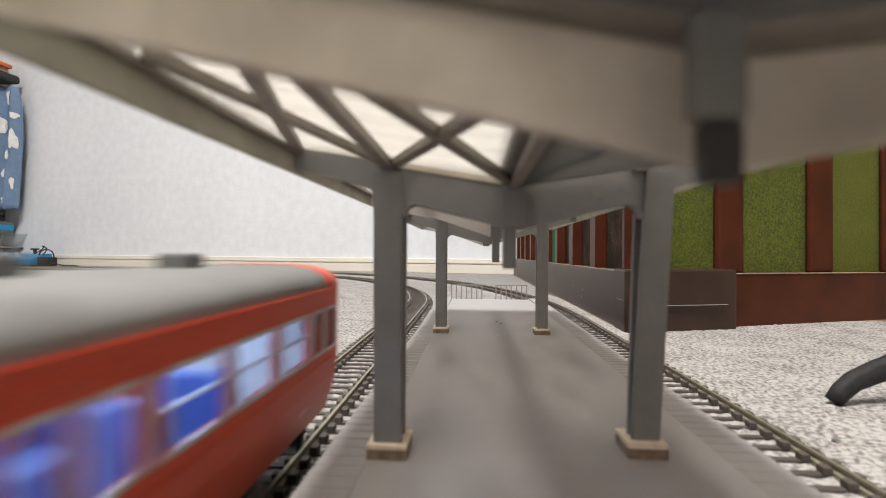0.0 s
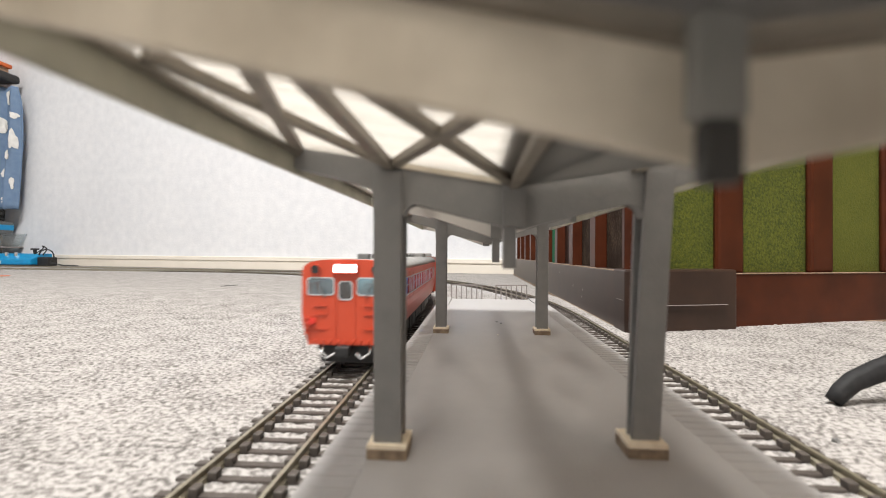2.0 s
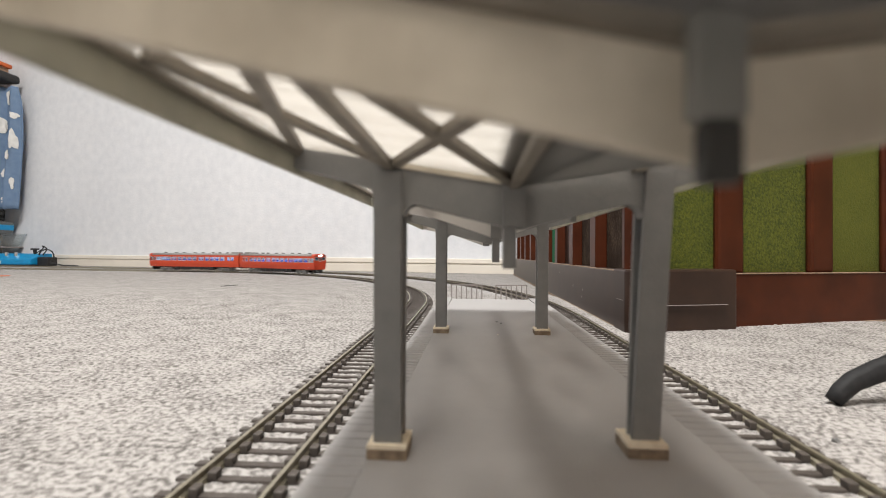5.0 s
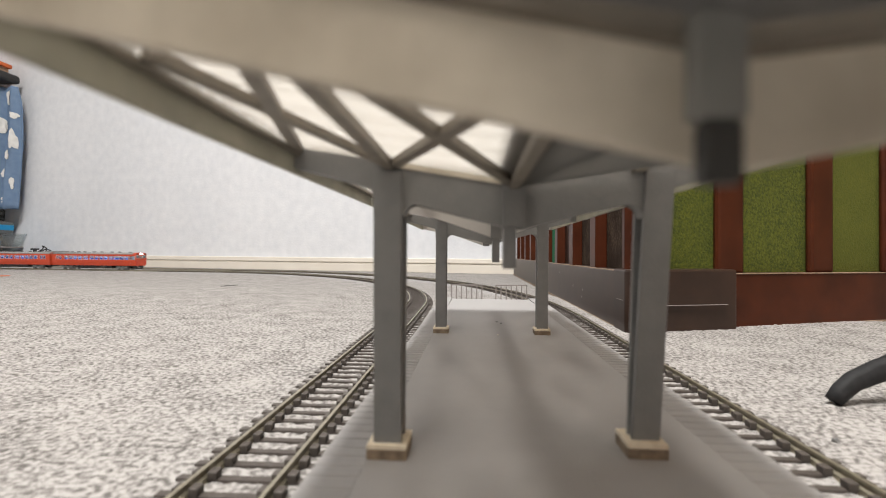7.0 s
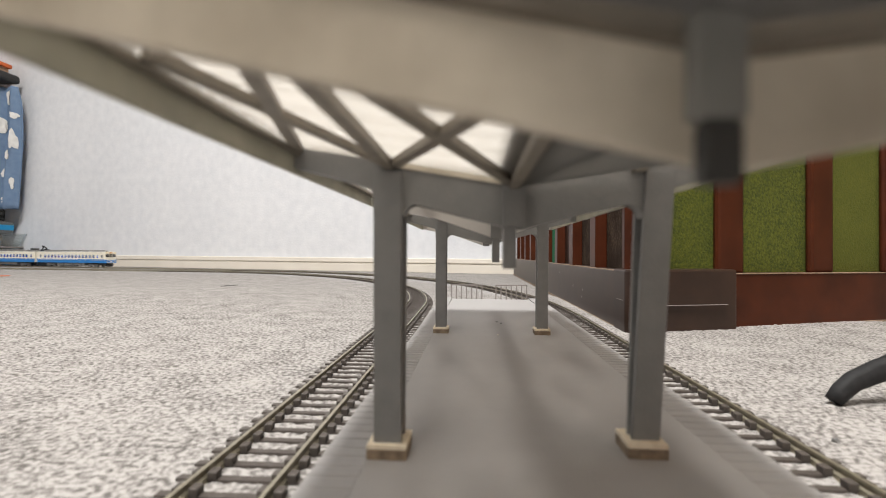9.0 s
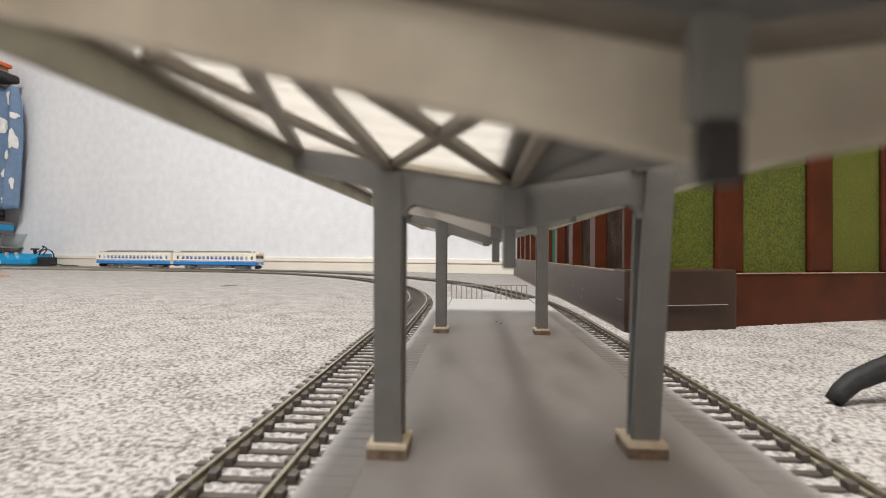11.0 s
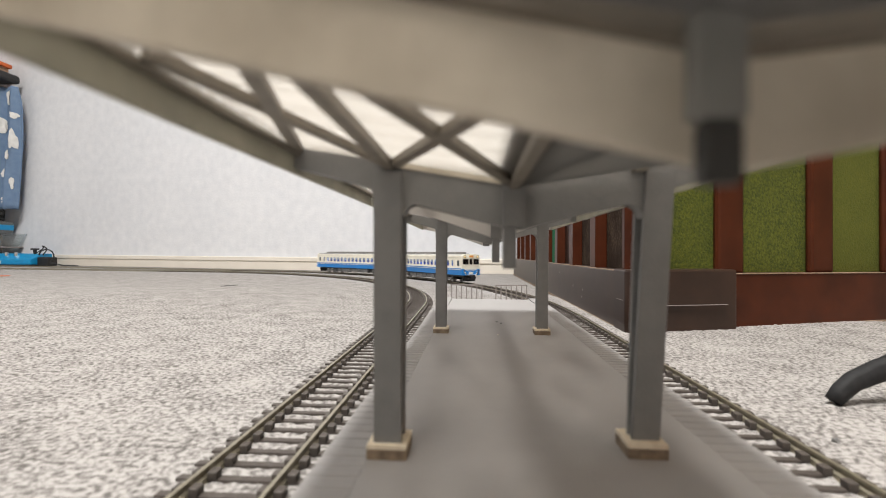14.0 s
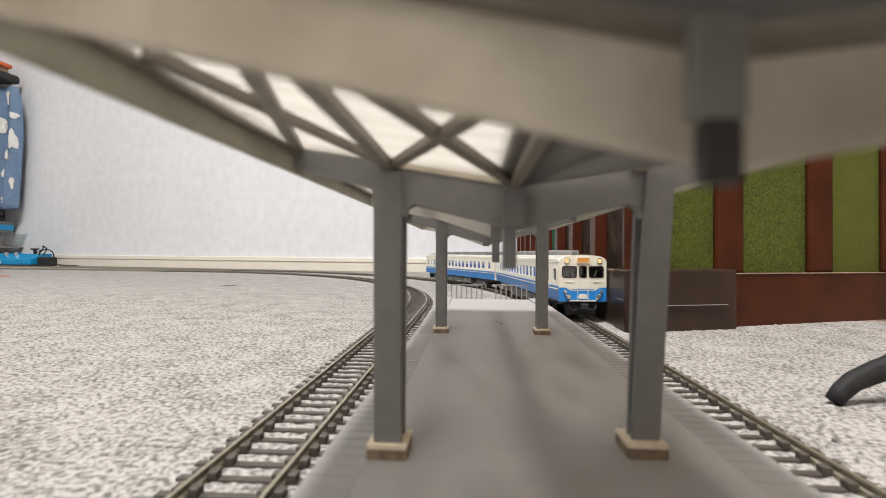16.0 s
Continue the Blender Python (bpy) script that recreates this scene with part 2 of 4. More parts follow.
def build_room():
    room_box("wall_north", -3.5, 1.6, 0, 0.1, 0, 2.4, M_WALL, "pale grey embossed wallpaper on a plain wall", "wall")
    room_box("wall_south", -3.5, 1.6, -3.6, -3.5, 0, 2.4, M_WALL, "pale grey wallpapered wall behind the layout", "wall")
    room_box("wall_west", -3.6, -3.5, -3.6, 0.1, 0, 2.4, M_WALL, "pale grey wallpapered side wall", "wall")
    room_box("wall_east", 1.6, 1.7, -3.6, 0.1, 0, 2.4, M_DOORWOOD, "plain wood-panelled side wall", "wall")
    room_box("ceiling", -3.6, 1.7, -3.6, 0.1, 2.4, 2.5, M_PLASTER, "plain white ceiling", "ceiling")
    # two-step skirting with a shadow groove
    base = tagged(new("baseboard"), "cream vinyl skirting board with a groove", "baseboard", kind="structure")
    base.matrix_basis = ROOM
    outline = [(0, 0), (-0.008, 0), (-0.008, 0.0222), (-0.0045, 0.0232), (-0.0045, 0.0250), (-0.009, 0.0264), (-0.0085, 0.0365), (-0.006, 0.0380), (0, 0.0380)]
    part("skirting", prism(bmesh.new(), outline, "x", -3.5, 1.6), M_SKIRT, base)
    # carpet: flat sheet to the walls, looped pile where the eye passes close
    room_box("floor", -3.6, 1.7, -3.6, 0.1, -0.03, -0.0006, M_CARPET, "grey and white mottled loop-pile carpet", "carpet")
    nx, ny, x0, x1, y0, y1 = 520, 400, -0.48, 0.34, 0.04, 0.58
    gx = np.linspace(x0, x1, nx)
    gy = y0 + (y1 - y0) * np.linspace(0, 1, ny) ** 1.5
    verts = []
    for y in gy:
        for x in gx:
            h = noise.noise((x * 560, y * 560, 0.0)) + 0.7 * noise.noise((x * 1150, y * 1150, 3.0))
            edge = min(1.0, (x - x0) / 0.05, (x1 - x) / 0.05, (y1 - y) / 0.05)
            verts.append((x, y, -0.0005 + edge * (0.0022 + 0.0006 * h)))
    faces = [(j * nx + i, j * nx + i + 1, (j + 1) * nx + i + 1, (j + 1) * nx + i) for j in range(ny - 1) for i in range(nx - 1)]
    me = bpy.data.meshes.new("carpet_pile")
    me.from_pydata(verts, [], faces)
    me.materials.append(M_CARPET)
    me.shade_smooth()
    tagged(new("carpet_pile", me), "mottled grey carpet loops on the floor", "carpet", kind="stuff")
    lamp = thing("ceiling_lamp", "round white ceiling lamp, switched on", "ceiling lamp", at=(-0.27, -0.52, 2.4))
    bm = bmesh.new()
    bmesh.ops.create_cone(bm, cap_ends=True, segments=40, radius1=0.30, radius2=0.27, depth=0.05, matrix=pose(0, 0, -0.025))
    part("shade", bm, M_LAMP, lamp)


# ---- railway lines ----
RAIL_TOP = 0.0049
LINE_IN = (-0.0473, 0.0153, 0.395, 0.692, radians(83.7), 2.60)
LINE_OUT = (0.0718, 0.0, 0.356, 0.8155, radians(79.9), 2.75)


def along(line, s):
    """Place and heading (radians from +y, to the left) at the distance s along a line."""
    x0, lean, y0, r, turn, far = line
    steps = [(y0 + 1.0, 0), (turn * r, 1 / r)]
    steps += [(far - y0 - turn * r, 0), ((math.pi - turn - lean) * r, 1 / r), (9.0, 0)]
    x, y, a, s = x0 + math.sin(lean), -math.cos(lean), lean, s + 1.0
    for length, k in steps:
        d = min(s, length)
        if k:
            x += (math.cos(a + k * d) - math.cos(a)) / k
            y += (math.sin(a + k * d) - math.sin(a)) / k
            a += k * d
        else:
            x, y = x - math.sin(a) * d, y + math.cos(a) * d
        s -= d
        if s <= 0:
            break
    return x, y, a


def on_line(line, s, z=0.0):
    x, y, a = along(line, s)
    return Matrix.Translation((x, y, z)) @ Matrix.Rotation(a, 4, "Z")


def sweep(bm, line, s0, s1, step, outline):
    n = max(2, int((s1 - s0) / step))
    rings = []
    for i in range(n + 1):
        m = on_line(line, s0 + (s1 - s0) * i / n)
        rings.append([bm.verts.new(m @ Vector((u, 0, w))) for u, w in outline])
    k = len(outline)
    for a, b in zip(rings, rings[1:]):
        for i in range(k):
            bm.faces.new((a[i], a[(i + 1) % k], b[(i + 1) % k], b[i]))
    bm.faces.new(rings[0])
    bm.faces.new(rings[-1])
    return bm


SLEEPER_STEP = 0.0068


def build_track(name, line, label, ballast_from, near, count):
    track = thing(name, label, "railway track", "model railway tracks")
    g = 0.0083
    for side in (-1, 1):
        c = side * (g + 0.0004)
        outline = [(c - 0.0008, 0.0015), (c + 0.0008, 0.0015), (c + 0.0008, 0.0030), (c + 0.0003, 0.0034), (c + 0.0003, 0.0040), (c + 0.00045, 0.0042),
                   (c + 0.00045, RAIL_TOP), (c - 0.00045, RAIL_TOP), (c - 0.00045, 0.0042), (c - 0.0003, 0.0040), (c - 0.0003, 0.0034), (c - 0.0008, 0.0030)]
        part("rail", sweep(bmesh.new(), line, -0.45, 4.9, 0.012, outline), M_RAIL, track, "dull nickel-silver rail")
    part("roadbed", sweep(bmesh.new(), line, ballast_from, 4.9, 0.015, [(-0.023, -0.001), (-0.0175, 0.0016), (0.0175, 0.0016), (0.023, -0.001)]), M_BALLAST, track, "grey ballasted roadbed")
    bm = bmesh.new()
    box(bm, -0.0151, 0.0151, -0.00104, 0.00104, 0.0000, 0.0023)
    for s in (-1, 1):
        for e in (-1, 1):
            c = s * (g + 0.0004) + e * 0.0017
            box(bm, c - 0.0010, c + 0.0010, -0.0013, 0.0013, 0.0021, 0.0040, 0.00015, 1)
    first = part("sleeper", bm, M_SLEEPER, track)
    first.matrix_basis = on_line(line, near)
    for i in range(1, count):
        share(first, "sleeper", on_line(line, near + i * SLEEPER_STEP))
    for side in (-1, 1):
        c = side * (g + 0.0004)
        j = part("rail_joiner", box(bmesh.new(), c - 0.0013, c + 0.0013, -0.0045, 0.0045, 0.0028, 0.0040, 0.0003), M_CHROME, track, "bright metal rail joiner")
        j.matrix_basis = on_line(line, line[2])
    bm = bmesh.new()
    s = near + count * SLEEPER_STEP
    while s < 3.2:
        m = on_line(line, s)
        v = [bm.verts.new(m @ Vector(p)) for p in ((-0.0143, -0.00112, 0.0019), (0.0143, -0.00112, 0.0019), (0.0143, 0.00112, 0.0019), (-0.0143, 0.00112, 0.0019),
                                                     (-0.0143, -0.00112, -0.0003), (0.0143, -0.00112, -0.0003), (0.0143, 0.00112, -0.0003), (-0.0143, 0.00112, -0.0003))]
        for f in ((0, 1, 2, 3), (0, 1, 5, 4), (2, 3, 7, 6), (1, 2, 6, 5), (3, 0, 4, 7)):
            bm.faces.new([v[k] for k in f])
        s += SLEEPER_STEP
    tagged(part("far_sleepers", bm, M_SLEEPER, track), kind="stuff")


# ---- the platform ----
P_X0, P_X1, P_Y0, P_Y1, P_Z = -0.0264, 0.0518, -0.22, 0.366, 0.016
JOINT = 0.286


def build_platform():
    plat = thing("platform", "mid-grey plastic station platform between two tracks", "platform")
    band = 0.0085
    part("deck", box(bmesh.new(), P_X0 + band, P_X1 - band, P_Y0, JOINT, 0, P_Z, 0.0002), M_DECK, plat)
    part("deck", prism(bmesh.new(), [(JOINT + 0.0003, 0), (P_Y1, 0), (P_Y1, P_Z - 0.0012), (JOINT + 0.0003, P_Z - 0.0002)], "x", P_X0 + band, P_X1 - band), M_DECK, plat)
    part("side_wall", box(bmesh.new(), P_X0 + 0.0015, P_X0 + band - 0.0003, P_Y0, P_Y1, 0, P_Z - 0.0030), M_DARK, plat)
    part("side_wall", box(bmesh.new(), P_X1 - band + 0.0003, P_X1 - 0.0015, P_Y0, P_Y1, 0, P_Z - 0.0030), M_DARK, plat)
    pitch, y_rib = 0.0036, -0.02
    for c in (P_X0, P_X1 - band):
        part("edge_strip", box(bmesh.new(), c, c + band, P_Y0, y_rib - 0.0002, P_Z - 0.0028, P_Z - 0.0002, 0.0003, 1), M_EDGE, plat)
    block = box(bmesh.new(), -band / 2, band / 2, -pitch / 2 + 0.00045, pitch / 2 - 0.00045, P_Z - 0.0010, P_Z - 0.0001, 0.0002, 1)
    for c in (P_X0, P_X1 - band):
        part("coping_base", box(bmesh.new(), c + 0.0001, c + band - 0.0001, y_rib, P_Y1, P_Z - 0.0028, P_Z - 0.00032), M_EDGE, plat)
    first = part("edge_block", block, M_EDGE, plat, "ribbed coping block")
    n = int((P_Y1 - y_rib) / pitch)
    first.matrix_basis = pose(P_X0 + band / 2, y_rib + pitch / 2, 0)
    for i in range(n):
        for c in (P_X0 + band / 2, P_X1 - band / 2):
            if i or c > 0:
                share(first, "edge_block", pose(c, y_rib + pitch * (i + 0.5), 0))
    for x, y, w, m in ((0.0116, 0.2347, 0.0006, M_DARK), (0.0103, 0.1970, 0.0004, M_CREAM), (0.0135, 0.2300, 0.0003, M_DARK)):
        part("paint_speck", box(bmesh.new(), x - w, x + w, y - w, y + w, P_Z, P_Z + 0.0003, 0.0001), m, plat)
    for x0, x1 in ((-0.0185, 0.0060), (0.0172, 0.0415)):
        rail = thing("end_railing", "thin grey metal railing at the platform's end", "railing", "platform end railings", at=(x0, P_Y1 - 0.002, P_Z - 0.0013))
        w = x1 - x0
        part("top_bar", box(bmesh.new(), -0.0005, w + 0.0005, -0.0004, 0.0004, 0.0110, 0.0119), M_STRIP, rail)
        for k in range(7):
            c = w * k / 6
            part("post", box(bmesh.new(), c - 0.00045, c + 0.00045, -0.0003, 0.0003, 0, 0.0110), M_STRIP, rail)


# ---- the canopy ----
E = EYE[2]
V_X, L_X, R_X = 0.0066, -0.0305, 0.0437


def roof_h(x):
    half = (V_X - L_X)
    return E + 0.0126 + 0.0056 * abs(x - V_X) / half


def build_column(parent, x, y, lean=0.0, d=0.0025):
    col = tagged(new("column"), "grey H-section canopy column")
    col.parent = parent
    w, top = 0.00240, roof_h(x) - 0.0018
    h = [(-w, -d), (w, -d), (w, -d + 0.0011), (w - 0.0019, -d + 0.0014), (w - 0.0019, d - 0.0014), (w, d - 0.0011), (w, d), (-w, d), (-w, d - 0.0011), (-w + 0.0019, d - 0.0014), (-w + 0.0019, -d + 0.0014), (-w, -d + 0.0011)]
    bm = prism(bmesh.new(), [(x + a, y + b) for a, b in h], "z", P_Z + 0.0022, top, 0.00015)
    for v in bm.verts:
        up = (v.co.z - P_Z) / 0.0475
        v.co.x += lean * (0.15 + up)
        v.co.y -= (0.0045 - d) * up * (v.co.y < y)
    part("shaft", bm, M_GREY, col)
    foot = part("plinth", box(bmesh.new(), x - 0.0034, x + 0.0034, y - 0.0036, y + 0.0036, P_Z, P_Z + 0.0017, 0.0001), M_PLY, col, "raw plywood plinth with pale top")
    bm = bmesh.new()
    box(bm, x - 0.0034, x + 0.0034, y - 0.0036, y + 0.0036, P_Z + 0.00175, P_Z + 0.0026, 0.00012)
    part("plinth_top", bm, M_PLYTOP, foot)
    return col


def beam_outline(arch, knee):
    """A V-shaped beam; with columns its underside rounds into them, at the knee on the far wing."""
    o = [(L_X, roof_h(L_X) - 0.0003), (L_X, E + 0.0144), (-0.0192, E + 0.0122)]
    other = [(2 * V_X - a, b) for a, b in o[::-1]]
    if not arch:
        o += [(-0.0119, E + 0.0108), (V_X - 0.0016, E + 0.0050), (V_X + 0.0016, E + 0.0050), (2 * V_X + 0.0119, E + 0.0108)]
        return o + other + [(V_X, roof_h(V_X) - 0.0003)]
    o[-1:] = [(-0.0172, E + 0.0112), (-0.0172, E + 0.0064)]
    turn = (0, 0.4, 0.8, 1.2, 1.57)
    o += [(-0.0122 + 0.0022 * (1 - math.cos(a)), E + 0.0064 + 0.0022 * math.sin(a)) for a in turn]
    o += [(V_X - 0.0016, E + 0.0047), (V_X + 0.0016, E + 0.0043)]
    o += [(knee - 0.0026 * (1 - math.cos(a)), E + 0.0064 + 0.0026 * math.sin(a)) for a in turn[::-1]]
    other[:1] = [(knee + 0.0046, E + 0.0064), (knee + 0.0046, E + 0.0118)]
    return o + other + [(V_X, roof_h(V_X) - 0.0003)]


def build_canopy():
    can = thing("canopy", "grey butterfly platform canopy with frosted white roof panels", "platform canopy", at=(0, 0, 0))
    y_near, y_far = 0.0262, 0.266
    for y, mat in ((0.0775, M_GREY), (0.139, M_PALE), (0.2005, M_GREY), (0.2665, M_PALE)):
        legs = y in (0.0775, 0.2005)
        bm = prism(bmesh.new(), beam_outline(legs, 0.0290 if y < 0.1 else 0.0272), "y", y - 0.0018, y + 0.0018, 0.0002)
        skew = 0.095 if y < 0.1 else 0.0
        for v in bm.verts:
            v.co.y += skew * (v.co.x + 0.0149)
        part("beam", bm, mat, can, "tapered V-shaped roof beam")
        y += skew * (V_X + 0.0149)
        post = part("king_post", box(bmesh.new(), V_X - 0.0018, V_X + 0.0018, y - 0.0030, y + 0.0024, E + 0.0046, roof_h(V_X) - 0.0002, 0.00015), M_GREY, can, "grey post under the roof valley")
        if y < 0.15:
            x = V_X - (0.0006 if skew else 0.0002)
            part("drop_pipe", box(bmesh.new(), x - 0.0011, x + 0.0011, y - 0.0020, y + 0.0016, E - 0.0025, E + 0.0047, 0.00015), M_GREY, post)
        if legs:
            y -= skew * (V_X + 0.0149)
            build_column(can, -0.0147, y + 0.0020)
            build_column(can, 0.0299 if skew else 0.0296, y + (0.0018 if skew else 0.0020) + skew * 0.0449, 0.0013 if skew else 0.0, 0.0016 if skew else 0.0025)
    # frosted panels, one slab a bay and wing
    bays = [(y_near, 0.0775), (0.0775, 0.139), (0.139, 0.2005), (0.2005, y_far)]
    for a, b in bays:
        for xa, xb in ((L_X, V_X), (V_X, R_X)):
            bm = bmesh.new()
            n = 26
            rows = []
            for i in range(n + 1):
                y = a + (b - a) * i / n
                lift = 0.00018 if i % 2 else 0
                rows.append([bm.verts.new((x, y, roof_h(x) + d)) for x, d in ((xa, lift), (xb, lift), (xb, 0.0008), (xa, 0.0008))])
            for p, q in zip(rows, rows[1:]):
                for k in range(4):
                    bm.faces.new((p[k], p[(k + 1) % 4], q[(k + 1) % 4], q[k]))
            bm.faces.new(rows[0])
            bm.faces.new(rows[-1])
            part("roof_panel", bm, M_ROOF, can, "frosted ribbed roof panel")
    xa, xb = V_X + 0.0011, 0.0315
    lining = [(xa, roof_h(xa) - 0.0016), (xb, roof_h(xb) - 0.0016), (xb, roof_h(xb) - 0.0012), (xa, roof_h(xa) - 0.0012)]
    part("lining", prism(bmesh.new(), lining, "y", 0.038, 0.0755), M_SMOKY, can, "solid grey lining under one roof wing, added in the near bay for shade")
    part("gutter", prism(bmesh.new(), [(V_X - 0.0030, roof_h(V_X) + 0.0034), (V_X - 0.0023, roof_h(V_X) + 0.0014), (V_X + 0.0023, roof_h(V_X) + 0.0014), (V_X + 0.0030, roof_h(V_X) + 0.0034)], "y", y_near, y_far, 0.0002), M_GREY, can, "grey rain gutter in the roof valley")
    for y in (0.0756, 0.1372, 0.1987):
        xa, xb = -0.0128, V_X - 0.002
        part("batten", bar(bmesh.new(), (xa, y + 0.095 * (xa + 0.0149) * (y < 0.1), roof_h(xa) - 0.0006), (xb, y + 0.095 * (xb + 0.0149) * (y < 0.1), roof_h(xb) - 0.0006), 0.0007, 0.0009), M_BEIGE, can, "cream batten along the roof beam")
    # cross braces under the panels
    w = 0.0018
    for a, b in bays:
        for xa, xb in ((L_X + 0.001, -0.0145), (-0.0145, V_X), (V_X, 0.0282), (0.0282, R_X - 0.001)):
            for ya, yb in ((a, b), (b, a)):
                if a == y_near and (xa > 0.02 or (xa == V_X and ya == a)):
                    continue
                pa, pb, wide = xa, xb, w
                if xa < -0.02 and a == y_near:
                    pa, pb = (-0.0286, xb) if ya == a else (L_X - 0.0002, -0.0163)
                    ya, wide = (0.0372, 0.0013) if ya == a else (ya, 0.0016)
                part("brace", bar(bmesh.new(), (pa, ya, roof_h(pa) - 0.0006), (pb, yb, roof_h(pb) - 0.0006), wide, 0.0011), M_BRACE, can)
        for xa in (V_X, -0.0145, 0.0277) if a > y_near else (V_X, -0.0145):
            part("purlin", bar(bmesh.new(), (xa, a, roof_h(xa) - 0.0009), (xa, b, roof_h(xa) - 0.0009), 0.0016, 0.0014), M_BRACE, can)
    for x in (L_X - 0.0008, R_X):
        for ya, yb, za in ((-0.20, 0.0245, 0.0128), (y_near, 0.1315, 0.0130), (0.1325, y_far, 0.0141)):
            part("fascia", prism(bmesh.new(), [(ya, E + za), (yb, E + 0.0141), (yb, E + 0.0168), (ya, E + 0.0166)], "x", x, x + 0.0008, 0.0001), M_FASCIA, can, "olive-beige eaves board")
    part("eaves_lip", box(bmesh.new(), L_X - 0.0001, L_X + 0.0003, y_near, y_far, E + 0.0170, E + 0.0181), M_ROOF, can)
    part("eaves_bar", bar(bmesh.new(), (L_X + 0.0006, -0.20, E + 0.0166), (L_X + 0.0006, y_far, E + 0.0168), 0.0010, 0.0007), M_BRACE, can)
    # the near end: its valley lies to the side of the long roof's valley
    vx, low, fall = 0.0138, E + 0.0103, 0.22

    flat = 0.10

    def vee(xa, xb, za, zb):
        """A V-shaped band between two heights over its valley; the far wing is flatter."""
        return [(xa, za + fall * (vx - xa)), (vx, za), (xb, za + flat * (xb - vx)), (xb, zb + flat * (xb - vx)), (vx, zb), (xa, zb + fall * (vx - xa))]

    o = [(vx, E + 0.0045), (0.062, E + 0.0045 + 0.19 * (0.062 - vx)), (0.062, E + 0.0147), (vx, low + 0.0005), (L_X - 0.006, low + 0.0005 + fall * (vx - L_X + 0.006)), (L_X - 0.006, E + 0.0045 + 0.230 * (vx - L_X + 0.006))]
    part("end_board", prism(bmesh.new(), o, "y", 0.0250, 0.0262, 0.0002), M_BEIGE, can, "beige V-shaped end board")
    # dark strip along the board's top stands in for shade under the roof
    part("top_shade", prism(bmesh.new(), vee(L_X, R_X, low, low + 0.0013), "y", 0.0234, 0.0248), M_BRACE, can, "dark brown strip standing in for shade over the end board")
    # lengthened behind the camera, out of view, to dim the end board
    part("near_roof", prism(bmesh.new(), vee(L_X, R_X, low + 0.0015, low + 0.0023), "y", -0.20, 0.0248), M_ROOF, can, "frosted roof panels of the near bay, run on unseen for shade")
    # both near-bay sheets are added to keep light off the end board
    xa = 0.0020
    o = [(xa, low + 0.0009 + fall * (vx - xa)), (vx - 0.001, low + 0.0011), (vx - 0.001, low + 0.0014), (xa, low + 0.0013 + fall * (vx - xa))]
    part("lining", prism(bmesh.new(), o, "y", -0.199, 0.0232), M_GREY, can, "solid grey lining under one roof wing, added in the near bay for shade")
    o = [(vx - 0.0009, low + 0.0011), (R_X, low + 0.0011 + flat * (R_X - vx)), (R_X, low + 0.0014 + flat * (R_X - vx)), (vx - 0.0009, low + 0.0014)]
    part("lining", prism(bmesh.new(), o, "y", -0.199, 0.0232), M_GREY, can, "solid grey lining under one roof wing, added in the near bay for shade")
    part("end_post", box(bmesh.new(), 0.0104, 0.0128, 0.0220, 0.0234, E + 0.0065, E + 0.0118, 0.00015), M_POST, can)
    part("end_block", box(bmesh.new(), 0.0108, 0.0127, 0.0222, 0.0233, E + 0.0034, E + 0.0064, 0.00015), M_DARK, can)


